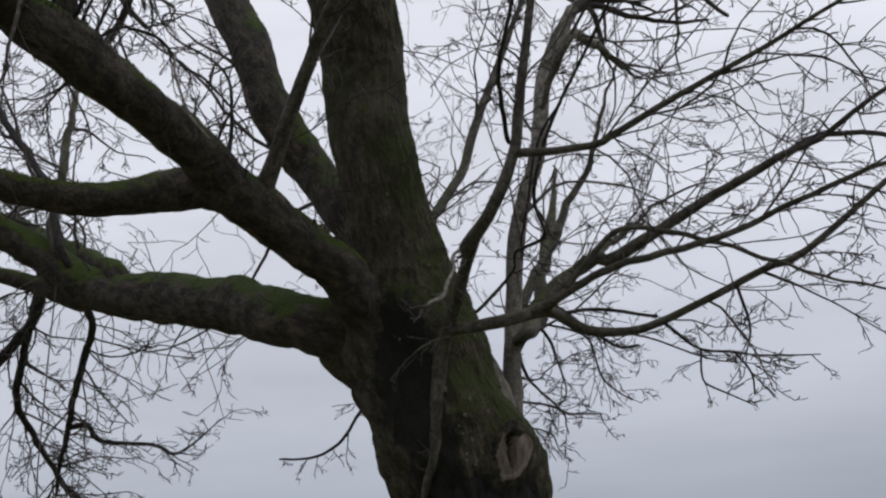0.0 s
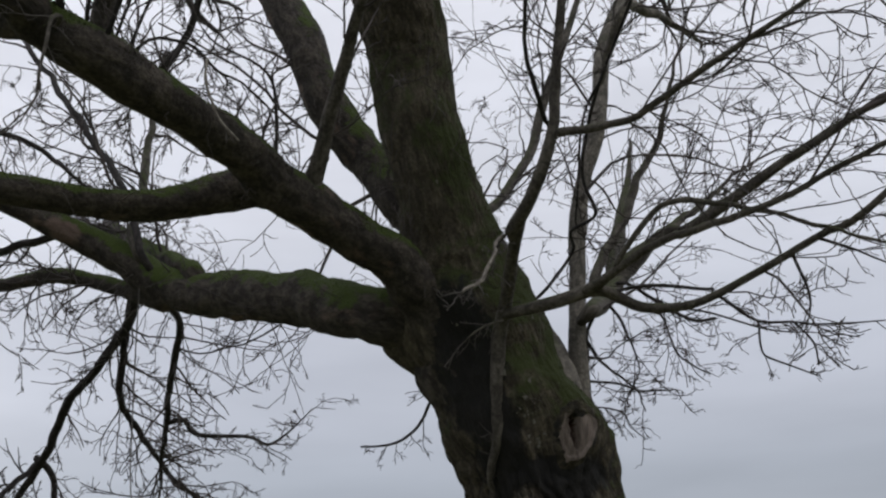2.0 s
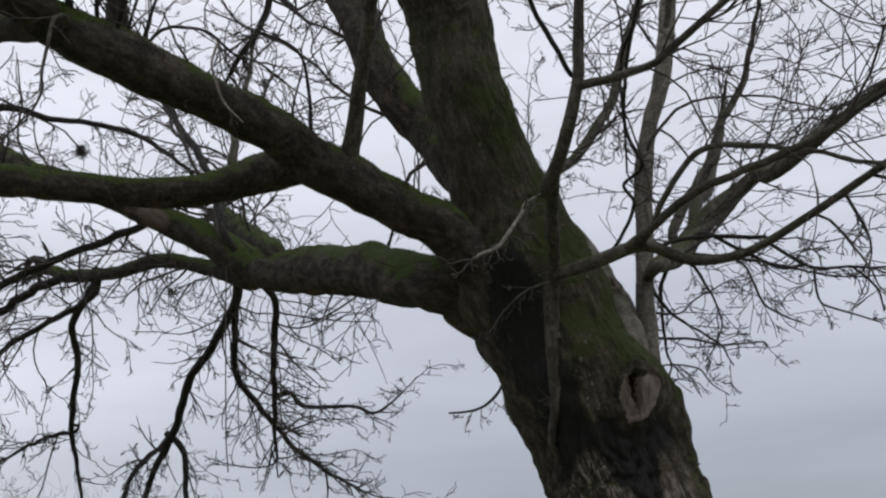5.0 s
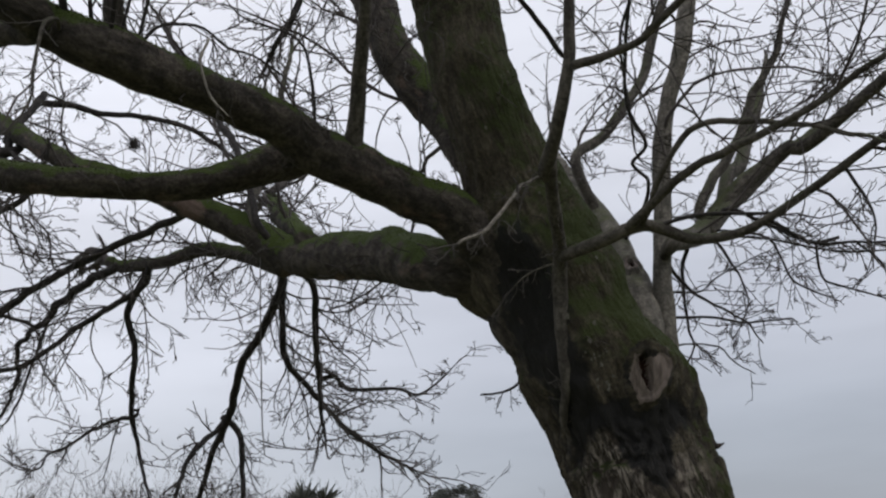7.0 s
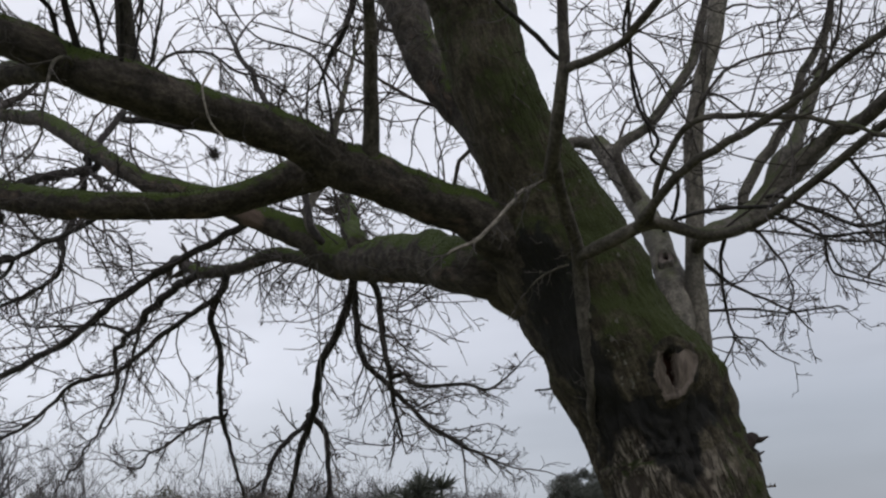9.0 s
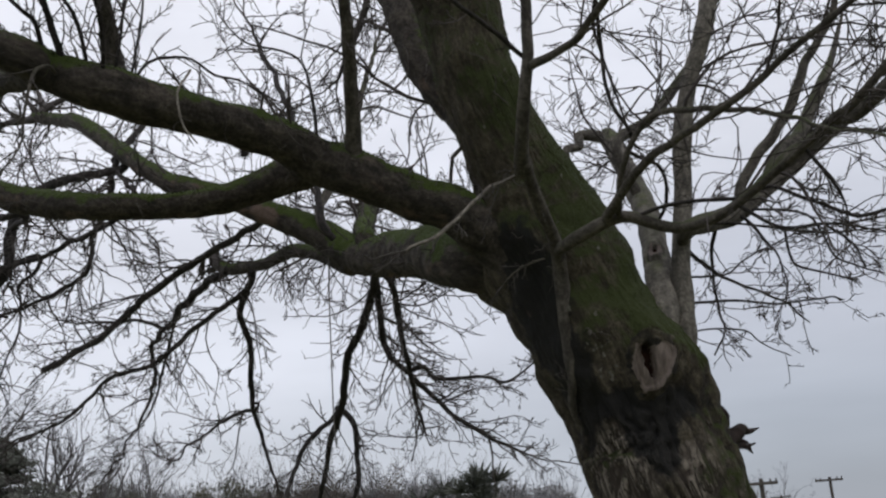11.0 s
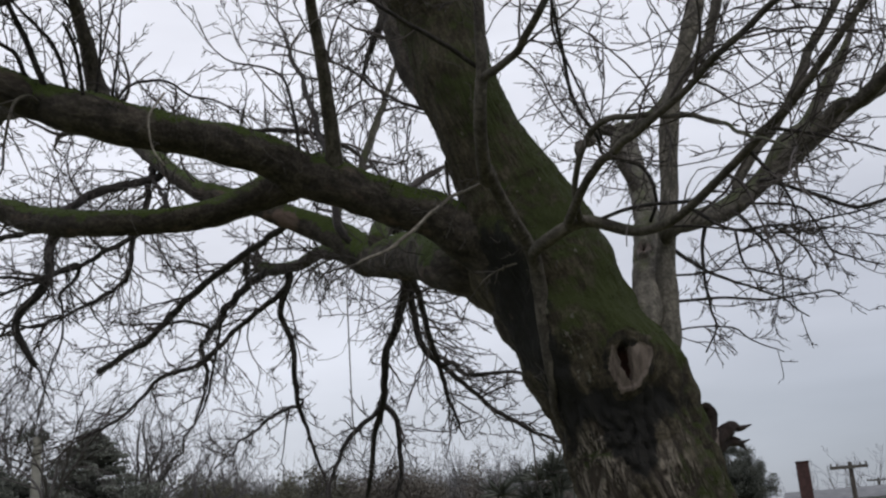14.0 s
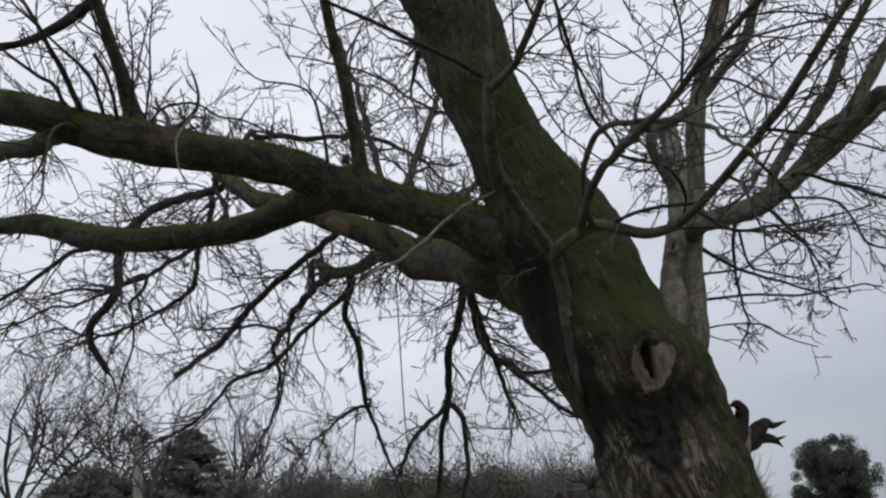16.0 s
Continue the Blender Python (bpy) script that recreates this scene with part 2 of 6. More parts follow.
# ---- mesh helpers ----
def mesh_part(name, verts, faces, material, parent=None, label="", grain=None, smooth=True, kind="", growth=None):
    me = bpy.data.meshes.new(name)
    if isinstance(faces, np.ndarray):
        me.vertices.add(len(verts))
        me.vertices.foreach_set("co", np.asarray(verts, dtype=np.float32).ravel())
        me.loops.add(faces.size)
        me.loops.foreach_set("vertex_index", faces.astype(np.int32).ravel())
        me.polygons.add(len(faces))
        me.polygons.foreach_set("loop_start", np.arange(0, faces.size, faces.shape[1], dtype=np.int32))
        me.update(calc_edges=True)
    else:
        me.from_pydata([tuple(v) for v in verts], [], [tuple(f) for f in faces])
    if grain is not None:
        a = me.attributes.new("grain", "FLOAT_VECTOR", "POINT")
        a.data.foreach_set("vector", np.asarray(grain, dtype=np.float32).ravel())
    if growth is not None:
        for key, values in growth.items():
            me.attributes.new(key, "FLOAT", "POINT").data.foreach_set("value", np.asarray(values, dtype=np.float32))
    if smooth:
        me.polygons.foreach_set("use_smooth", [True] * len(me.polygons))
    me.materials.append(material)
    me.update()
    ob = new(name, me)
    if parent:
        ob.parent = parent
        ob.matrix_parent_inverse = base_inverse(parent)
    return tagged(ob, label=label, kind=kind)


def base_inverse(ob):
    """Things are moved only at their root, which keeps the meshes in world places."""
    m = Matrix(ob.matrix_basis)
    while ob.parent:
        m = ob.parent.matrix_basis @ ob.matrix_parent_inverse @ m
        ob = ob.parent
    return m.inverted()


def smooth_path(points, step):
    """A Catmull-Rom curve through the points (columns: place and radius), in even steps."""
    p = np.array(points, dtype=float)
    ends = np.vstack([2 * p[0] - p[1], p, 2 * p[-1] - p[-2]])
    rows = []
    for i in range(1, len(ends) - 2):
        a, b, c, d = ends[i - 1:i + 3]
        n = max(2, int(np.linalg.norm(c[:3] - b[:3]) / step) + 1)
        t = np.linspace(0, 1, n, endpoint=False)[:, None]
        rows.append(0.5 * (2 * b + (c - a) * t + (2 * a - 5 * b + 4 * c - d) * t ** 2 + (3 * b - a - 3 * c + d) * t ** 3))
    rows.append(p[-1:])
    out = np.vstack(rows)
    out[:, 3] = np.maximum(out[:, 3], 0.0012)
    return out


def rings(path, sides, shape=None, cap=True):
    """Sweep a ring along a path: verts, faces and grain (place in the limb's own space). shape(s, angle, radius) gives the radius."""
    c, r = path[:, :3], path[:, 3]
    n = len(c)
    tan = np.gradient(c, axis=0)
    tan /= np.linalg.norm(tan, axis=1)[:, None] + 1e-12
    ref = np.array([0.0, -1.0, 0.0]) if abs(tan[0][1]) < 0.8 else np.array([1.0, 0.0, 0.0])
    side = np.empty_like(c)
    v = ref - tan[0] * (ref @ tan[0])
    for i in range(n):
        v = v - tan[i] * (v @ tan[i])
        v /= np.linalg.norm(v) + 1e-12
        side[i] = v
    other = np.cross(tan, side)
    ang = np.linspace(0, 2 * math.pi, sides, endpoint=False)
    s = np.r_[0, np.cumsum(np.linalg.norm(np.diff(c, axis=0), axis=1))]
    rad = np.repeat(r[:, None], sides, 1)
    if shape is not None:
        rad = shape(s, ang, rad, c)
    ca, sa = np.cos(ang), np.sin(ang)
    ring = side[:, None] * ca[None, :, None] + other[:, None] * sa[None, :, None]
    verts = (c[:, None] + ring * rad[..., None]).reshape(-1, 3)
    grain = np.stack([rad * ca, rad * sa, np.repeat(s[:, None], sides, 1)], -1).reshape(-1, 3)
    i, j = np.meshgrid(np.arange(n - 1), np.arange(sides), indexing="ij")
    k = (j + 1) % sides
    faces = np.stack([i * sides + j, i * sides + k, (i + 1) * sides + k, (i + 1) * sides + j], -1).reshape(-1, 4).tolist()
    if cap:
        faces += [list(range(sides))[::-1], list(range((n - 1) * sides, n * sides))]
    return verts, faces, grain


TABLES = {}


def ring_table(sides, n):
    """Cosines, sines and quads of a tube with so many sides and rings."""
    if (sides, n) not in TABLES:
        ang = np.linspace(0, 2 * math.pi, sides, endpoint=False)
        i, j = np.meshgrid(np.arange(n - 1), np.arange(sides), indexing="ij")
        k = (j + 1) % sides
        quad = np.stack([i * sides + j, i * sides + k, (i + 1) * sides + k, (i + 1) * sides + j], -1).reshape(-1, 4)
        TABLES[sides, n] = (np.cos(ang)[None, :, None], np.sin(ang)[None, :, None], quad)
    return TABLES[sides, n]


class Bundle:
    """Many thin tubes gathered into one mesh."""

    def __init__(self):
        self.v, self.f, self.n = [], [], 0

    def tube(self, pts, r0, r1, sides=3):
        c = np.asarray(pts)
        n = len(c)
        tan = np.empty_like(c)
        tan[1:-1] = c[2:] - c[:-2]
        tan[0], tan[-1] = c[1] - c[0], c[-1] - c[-2]
        tan /= np.sqrt((tan * tan).sum(1))[:, None] + 1e-12
        x, y, z = tan.T
        rx, ry, rz = (0.31, 0.23, 0.92) if abs(z[0]) < 0.7 else (0.92, 0.31, 0.23)
        a = np.stack([y * rz - z * ry, z * rx - x * rz, x * ry - y * rx], 1)
        a /= np.sqrt((a * a).sum(1))[:, None] + 1e-12
        ax, ay, az = a.T
        b = np.stack([y * az - z * ay, z * ax - x * az, x * ay - y * ax], 1)
        r = r0 + (r1 - r0) * np.arange(n)[:, None, None] / (n - 1)
        ca, sa, quad = ring_table(sides, n)
        self.v.append((c[:, None] + r * (a[:, None] * ca + b[:, None] * sa)).reshape(-1, 3))
        self.f.append(quad + self.n)
        self.n += n * sides

    def quads(self, verts, faces):
        self.v.append(np.asarray(verts, dtype=float))
        self.f.append(np.asarray(faces) + self.n)
        self.n += len(verts)

    def build(self, name, material, parent=None, label="", kind="", smooth=True):
        if not self.v:
            return None
        return mesh_part(name, np.vstack(self.v), np.vstack(self.f), material, parent, label, smooth=smooth, kind=kind)


def unit(v):
    return v / (math.sqrt(v[0] * v[0] + v[1] * v[1] + v[2] * v[2]) + 1e-12)


def turned(d, angle, rng):
    """A way that leaves d by an angle, to a random side."""
    o = rng.normal(size=3)
    o = unit(o - d * (o @ d))
    return d * math.cos(angle) + o * math.sin(angle)


def grow(bundle, p, d, length, r, level, rng, bend, kink=0.15, fork=0.55, thin=0.0026, angle=(0.5, 1.15), seg=5.0, spur=0.0, curl=1.3, clear=0.0):
    """One twig with its side twigs; bend is the way its tips are drawn to, spur the chance of short spurs along it."""
    n = max(4, int(5 + length * seg))
    step = length / n
    pts, ways = [p], [d]
    wander = rng.normal(size=(n, 3)) * kink
    sweep = rng.normal(size=3) * curl * step
    turn_at = rng.uniform(0.3, 0.8) * n
    for i in range(n):
        if turn_at <= i < turn_at + 1:
            sweep = -0.8 * sweep
        d = unit(d + wander[i] + sweep + bend * step * (0.6 + i / n))
        p = p + d * step
        pts.append(p)
        ways.append(d)
    tip = max(thin, r * 0.35)
    bundle.tube(pts, r, tip, 5 if r > 0.012 else (4 if r > 0.006 else 3))
    if spur:
        for i in range(1, n + 1):
            if rng.random() < spur:
                q = pts[i] + (pts[i - 1] - pts[i]) * rng.random()
                w = turned(ways[i], rng.uniform(0.6, 1.3), rng)
                size = rng.uniform(0.015, 0.055)
                bundle.tube([q, q + w * size * 0.5, q + unit(w + 0.5 * ways[i]) * size], thin * 0.75, thin * 0.62, 3)
    if level <= 0:
        return
    for i in range(1, n + 1):
        f = i / n
        if rng.random() < fork * (f >= clear):
            grow(bundle, pts[i], turned(ways[i], rng.uniform(*angle), rng), length * rng.uniform(0.28, 0.62) * (1.15 - 0.5 * f),
                 max(thin, (r + (tip - r) * f) * rng.uniform(0.5, 0.75)), level - 1, rng, bend, kink * 1.1, fork, thin, angle, seg, spur, curl, clear)


# ---- the old tree ----
old_tree = tagged(new("old_tree"), "old leaning bare deciduous tree with mossy furrowed bark and spreading limbs", "tree")
old_tree.location = (0.34, 0.46, 0.0)
bpy.context.view_layer.update()
GROWN, SKIN = {}, {}


def lumps(seed, amount, ridge=0.0, freq=2.2):
    """A shape for rings(): swellings and furrows of old bark."""
    off = Vector((seed * 7.3, seed * 3.1, seed * 5.7))

    def shape(s, ang, rad, c):
        out = rad.copy()
        for i in range(len(s)):
            for j in range(len(ang)):
                ca, sa, r = math.cos(ang[j]), math.sin(ang[j]), rad[i, j]
                q = Vector((ca * r * freq, sa * r * freq, s[i] * freq)) + off
                k = 1 + amount * noise.fractal(q, 0.9, 2.0, 3) + 0.22 * amount * noise.noise(q * 5.3)
                if ridge:
                    k += ridge / max(r, 0.02) * (abs(noise.noise(Vector((ca * r * 24, sa * r * 24, s[i] * 3.4)) + off)) - 0.25)
                out[i, j] = r * k
        return out
    return shape


def limb(name, key, points, material, label="", join=None, sides=18, step=0.05, amount=0.10, ridge=0.0, flare=1.0, holder=None, crook=0.0, freq=2.2, shape=None, growth=None):
    """A limb through (x, y, z, radius) points; join names the limb out of which it grows."""
    pts = [list(p) for p in points]
    if join:
        host = GROWN[join]
        p0, p1 = np.array(pts[0][:3]), np.array(pts[1][:3])
        d = np.linalg.norm(host[:, :3] - p0, axis=1)
        back = np.linalg.norm(host[:, :3] - (p0 - unit(p1 - p0) * 0.8 * d.min()), axis=1)
        h = host[back.argmin()]
        if d.min() > 0.03:
            pts.insert(0, [*h[:3], min(pts[0][3] * flare, h[3] * (0.95 if h[3] > 0.06 else 0.55))])
        else:
            pts[0][3] = min(pts[0][3] * flare, h[3])
    path = smooth_path(pts, step)
    seed = len(GROWN) + 1
    if crook:
        s = np.r_[0, np.cumsum(np.linalg.norm(np.diff(path[:, :3], axis=0), axis=1))]
        for i in range(1, len(path)):
            path[i, :3] += np.array(noise.noise_vector(Vector((s[i] * 2.3, seed * 4.7, 0.3)))) * crook + np.array(noise.noise_vector(Vector((s[i] * 7.0, seed * 2.9, 5.3)))) * crook * 0.55
    GROWN[key] = path
    v, f, g = rings(path, sides, shape or lumps(seed, amount, ridge, freq))
    SKIN[key] = v
    return mesh_part(name, v, f, material, holder or old_tree, label, g, growth=growth(v) if growth else None)


def twigs(key, holder, count, length, r, bend=(0, 0, 0), start=0.1, end=1.0, level=2, spread=(0.5, 1.2), seed=1, material=None, fork=0.42, kink=0.15, lean=None, tip=True, thin=0.0026, spur=0.30):
    """Side twigs along a limb, as one mesh under it. lean: a way to which they set off by preference."""
    rng = np.random.default_rng(seed)
    path = GROWN[key]
    b = Bundle()
    n = len(path)
    for k in range(count):
        f = start + (end - start) * (k + rng.random()) / count
        i = min(n - 2, int(f * (n - 1)))
        t = unit(path[i + 1, :3] - path[i, :3])
        d = turned(t, rng.uniform(*spread), rng)
        if lean is not None:
            d = unit(d + np.array(lean))
        d = unit(d + 0.2 * t)
        size = length * rng.uniform(0.45, 1.25) * (1.1 - 0.45 * f)
        grow(b, path[i, :3], d, size, min(r * rng.uniform(0.6, 1.3), path[i, 3] * 0.8), level, rng, np.array(bend, dtype=float), kink, fork, thin, spur=spur)
    if tip:
        t = unit(path[-1, :3] - path[-2, :3])
        for q in range(2):
            grow(b, path[-1, :3], turned(t, 0.25, rng), length * 1.1, path[-1, 3] * 0.9, level, rng, np.array(bend, dtype=float), kink, fork, thin, spur=spur)
    return b.build("twig_spray", material or TWIG, holder, "thin bare twigs", "stuff")


FURROWS = []


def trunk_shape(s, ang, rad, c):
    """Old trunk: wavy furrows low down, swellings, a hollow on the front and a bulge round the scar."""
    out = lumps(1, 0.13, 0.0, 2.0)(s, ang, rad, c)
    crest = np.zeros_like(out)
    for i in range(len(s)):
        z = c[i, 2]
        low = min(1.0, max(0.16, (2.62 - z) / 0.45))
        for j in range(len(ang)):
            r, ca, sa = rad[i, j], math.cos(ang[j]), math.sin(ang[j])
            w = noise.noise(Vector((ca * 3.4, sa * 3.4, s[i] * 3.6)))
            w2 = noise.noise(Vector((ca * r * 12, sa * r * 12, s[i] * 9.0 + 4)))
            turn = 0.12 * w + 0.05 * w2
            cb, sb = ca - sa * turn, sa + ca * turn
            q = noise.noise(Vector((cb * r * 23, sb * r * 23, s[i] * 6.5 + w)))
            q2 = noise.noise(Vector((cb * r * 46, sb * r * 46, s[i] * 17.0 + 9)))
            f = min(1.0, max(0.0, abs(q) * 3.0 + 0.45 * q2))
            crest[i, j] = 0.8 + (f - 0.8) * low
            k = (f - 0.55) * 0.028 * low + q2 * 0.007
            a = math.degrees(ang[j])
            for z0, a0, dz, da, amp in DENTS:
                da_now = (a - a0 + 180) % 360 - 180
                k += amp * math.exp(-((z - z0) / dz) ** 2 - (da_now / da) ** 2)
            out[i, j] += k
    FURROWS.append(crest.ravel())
    return out


# height, angle round the trunk (0 towards -y, then to +x), extents and amount of swellings (+) and hollows (-)
DENTS = [(2.20, 40, 0.10, 24, -0.03), (2.95, -22, 0.20, 17, -0.06), (2.48, 44, 0.20, 24, 0.095), (2.38, 68, 0.22, 18, 0.07), (2.16, 72, 0.26, 17, 0.05), (2.18, 110, 0.40, 26, -0.078), (2.06, 104, 0.10, 24, 0.035), (2.44, 100, 0.20, 26, 0.035), (2.94, 112, 0.22, 28, -0.06),
         (3.20, -60, 0.30, 28, 0.02), (3.12, -102, 0.14, 30, 0.14), (2.84, -100, 0.12, 30, -0.03), (2.42, -62, 0.24, 18, -0.03), (2.25, -10, 0.35, 12, 0.025), (2.0, 75, 0.4, 12, 0.03), (2.05, 20, 0.4, 8, -0.02)]


def trunk_growth(v):
    """Moss is thick above the scar; the foot is bare weathered bark; wet stains run below the scar; shade is painted on
    the left flank and in the front hollow.
    """
    z, x, y = v[:, 2], v[:, 0], v[:, 1]
    front = 1.0 * (y < 0.45)
    moss = np.clip((z - 2.10) / 0.45, 0, 1) * 0.55 + 0.05 + np.exp(-((x - 0.22) / 0.12) ** 2) * (z < 2.5) * 0.30
    pale = np.clip((2.24 - z) / 0.22, 0, 1) * (0.42 + 0.58 * np.exp(-((x + 0.24) / 0.10) ** 2) + 0.30 * np.exp(-((x - 0.06) / 0.10) ** 2)) * np.clip((x + 0.48) / 0.12, 0, 1)
    pale *= 1.0 - 0.8 * np.clip((x - 0.16) / 0.12, 0, 1)
    pale += 0.9 * np.exp(-((x + 0.28) / 0.06) ** 2) * np.clip((2.26 - z) / 0.10, 0, 1)
    tongue = np.exp(-((x + 0.10 + 0.25 * (z - 2.2)) / 0.075) ** 2) * np.clip((2.34 - z) / 0.08, 0, 1) * np.clip((z - 1.84) / 0.2, 0, 1)
    under = 1.7 * np.exp(-((x + 0.07) / 0.19) ** 2 - ((z - 2.25) / 0.075) ** 2) + 1.7 * np.exp(-((x + 0.11) / 0.095) ** 2 - ((z - 2.13) / 0.12) ** 2)
    # these three paint shade: low left flank, leaning left side, front hollow
    flank_shade = 0.6 * np.exp(-((x + 0.43) / 0.09) ** 2 - ((z - 2.25) / 0.30) ** 2)
    left_shade = 0.7 * np.exp(-((x + 0.45 + 0.36 * (z - 2.5)) / 0.13) ** 2) * np.clip((z - 2.15) / 0.2, 0, 1) * np.clip((3.3 - z) / 0.2, 0, 1)
    hollow_shade = 0.8 * np.exp(-((x + 0.58) / 0.15) ** 2 - ((z - 2.85) / 0.32) ** 2)
    return {"furrow": FURROWS[-1], "pale": np.clip(pale * front, 0, 1), "moss": np.clip(moss, 0, 1), "wet_shade": np.clip(1.25 * (tongue + under + flank_shade + hollow_shade + left_shade) * front, 0, 1)}


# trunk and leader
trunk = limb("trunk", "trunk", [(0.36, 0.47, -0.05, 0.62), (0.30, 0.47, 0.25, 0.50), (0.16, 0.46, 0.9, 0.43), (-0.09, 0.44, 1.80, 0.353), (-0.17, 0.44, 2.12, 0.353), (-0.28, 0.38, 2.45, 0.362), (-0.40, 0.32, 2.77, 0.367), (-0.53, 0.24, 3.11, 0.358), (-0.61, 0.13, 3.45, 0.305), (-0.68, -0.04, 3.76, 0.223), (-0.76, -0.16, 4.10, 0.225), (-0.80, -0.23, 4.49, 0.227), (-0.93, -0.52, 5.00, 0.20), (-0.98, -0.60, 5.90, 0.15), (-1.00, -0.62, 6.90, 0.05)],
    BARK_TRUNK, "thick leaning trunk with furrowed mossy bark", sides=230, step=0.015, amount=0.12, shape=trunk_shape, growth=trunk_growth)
twigs("trunk", trunk, 16, 0.9, 0.008, (0.2, 0, 0.1), 0.66, 1.0, 3, lean=(0.9, 0.3, 0.1), seed=95, fork=0.33, tip=False)
limba = limb('limb', 'limbA', [(-0.42, 0.30, 2.45, 0.050), (-0.52, 0.22, 2.78, 0.110), (-0.71, 0.10, 3.11, 0.150), (-0.90, -0.12, 3.31, 0.131), (-1.09, -0.28, 3.40, 0.119), (-1.29, -0.45, 3.50, 0.119), (-1.47, -0.59, 3.58, 0.117), (-1.57, -0.75, 3.65, 0.110), (-1.74, -1.02, 3.69, 0.102), (-1.90, -1.30, 3.70, 0.100), (-2.05, -1.53, 3.73, 0.105), (-2.23, -1.68, 3.80, 0.100), (-2.34, -1.86, 3.86, 0.088), (-3.03, -2.07, 4.10, 0.064), (-3.73, -2.25, 4.35, 0.039)],
    BARK_LIMB, 'thick mossy limb', None, sides=48, step=0.022, amount=0.13, ridge=0.005, flare=1.45, crook=0.006, freq=4.5)
twigs('limbA', limba, 34, 0.44, 0.007, (0, 0, 0.7), 0.2, 1.0, 2, lean=(0, 0, 1.0), seed=3, fork=0.45)
twigs('limbA', limba, 14, 0.3, 0.005, (0, 0, -0.6), 0.2, 0.9, 1, lean=(0, 0, -0.6), seed=4, tip=False)
twigs('limbA', limba, 12, 0.16, 0.004, (0, 0, 0.9), 0.1, 0.9, 0, lean=(0, -0.8, -0.2), seed=44, tip=False, material=TWIG_PALE)
limbb = limb('limb', 'limbB', [(-1.59, -0.32, 3.69, 0.109), (-2.06, -0.61, 3.48, 0.078), (-2.57, -0.91, 3.45, 0.069), (-3.11, -0.89, 3.60, 0.081), (-3.66, -0.89, 3.81, 0.067), (-4.25, -0.93, 3.93, 0.048), (-4.85, -0.96, 4.06, 0.036), (-5.45, -0.99, 4.20, 0.025)],
    BARK_LIMB, 'mossy limb hanging out level', 'limbA', sides=44, step=0.022, amount=0.14, ridge=0.004, flare=1.3, crook=0.006, freq=5)
twigs('limbB', limbb, 16, 0.6, 0.007, (0, 0, -0.5), 0.3, 1.0, 2, lean=(0, 0, -0.5), seed=5)
twigs('limbB', limbb, 14, 0.3, 0.005, (0, 0, 0.6), 0.1, 1.0, 1, lean=(0, 0, 0.9), seed=45, tip=False)
twigs('limbB', limbb, 14, 0.13, 0.004, (0, 0, 0.9), 0.2, 1.0, 0, lean=(0, -0.9, -0.2), seed=46, tip=False, material=TWIG_PALE)
limbc = limb('limb', 'limbC', [(-0.36, 0.36, 2.36, 0.185), (-0.53, 0.30, 2.77, 0.266), (-0.70, 0.27, 3.08, 0.210), (-1.04, 0.25, 3.16, 0.147), (-1.44, 0.73, 3.41, 0.163), (-1.94, 1.26, 3.63, 0.159), (-2.45, 1.67, 3.82, 0.142), (-2.85, 1.76, 4.10, 0.119), (-3.26, 1.72, 4.33, 0.099), (-3.70, 1.67, 4.56, 0.092), (-4.28, 1.76, 4.83, 0.085), (-5.16, 2.20, 5.45, 0.083), (-6.31, 2.91, 6.28, 0.084), (-7.15, 3.44, 6.73, 0.075), (-7.99, 3.96, 7.17, 0.068)],
    BARK_LIMB, 'thick limb with a green mossy top', None, sides=48, step=0.03, amount=0.15, ridge=0.0045, flare=1.35, crook=0.006, freq=4)
twigs('limbC', limbc, 17, 1.5, 0.011, (-0.1, 0, 0.35), 0.5, 1.0, 3, lean=(-0.2, 0.2, 0.6), seed=6, fork=0.36)
twigs('limbC', limbc, 34, 0.6, 0.006, (0.1, 0, -0.6), 0.14, 0.75, 2, lean=(0.2, 0, -0.6), seed=7, tip=False)
twigs('limbC', limbc, 11, 0.85, 0.005, (0.2, -0.1, -0.9), 0.14, 0.36, 2, lean=(0.3, -0.2, -0.9), seed=48, fork=0.3, kink=0.12, tip=False, thin=0.0022)
twigs('limbC', limbc, 16, 0.5, 0.006, (0, 0, 0.6), 0.15, 0.6, 1, lean=(0, 0, 1), seed=47, tip=False)
limbc_low = limb('limb', 'limbC_low', [(-2.53, 1.71, 3.77, 0.087), (-3.04, 2.23, 4.06, 0.062), (-3.62, 2.72, 4.33, 0.063), (-4.26, 3.22, 4.44, 0.057), (-4.94, 3.68, 4.61, 0.062), (-5.13, 3.79, 4.71, 0.060)],
    BARK_LIMB, 'crooked mossy limb', 'limbC', sides=28, amount=0.15, flare=1.2, crook=0.006, freq=5, ridge=0.004)
twigs('limbC_low', limbc_low, 22, 0.8, 0.0108, (0, 0, -0.4), 0.2, 1.0, 2, lean=(0, 0, -0.4), thin=0.0038, seed=8)
limbd = limb('limb', 'limbD', [(-0.50, 0.24, 3.22, 0.080), (-0.64, 0.24, 3.52, 0.105), (-0.86, 0.26, 3.79, 0.115), (-0.98, 0.38, 4.03, 0.120), (-1.14, 0.43, 4.29, 0.127), (-1.31, 0.44, 4.59, 0.126), (-1.42, 0.49, 4.95, 0.128), (-1.56, 0.60, 5.32, 0.131), (-1.83, 0.89, 5.99, 0.100), (-2.10, 1.19, 6.65, 0.067)],
    BARK_LIMB, 'steep mossy limb', None, sides=44, step=0.025, amount=0.13, ridge=0.005, flare=1.3, crook=0.006, freq=4)
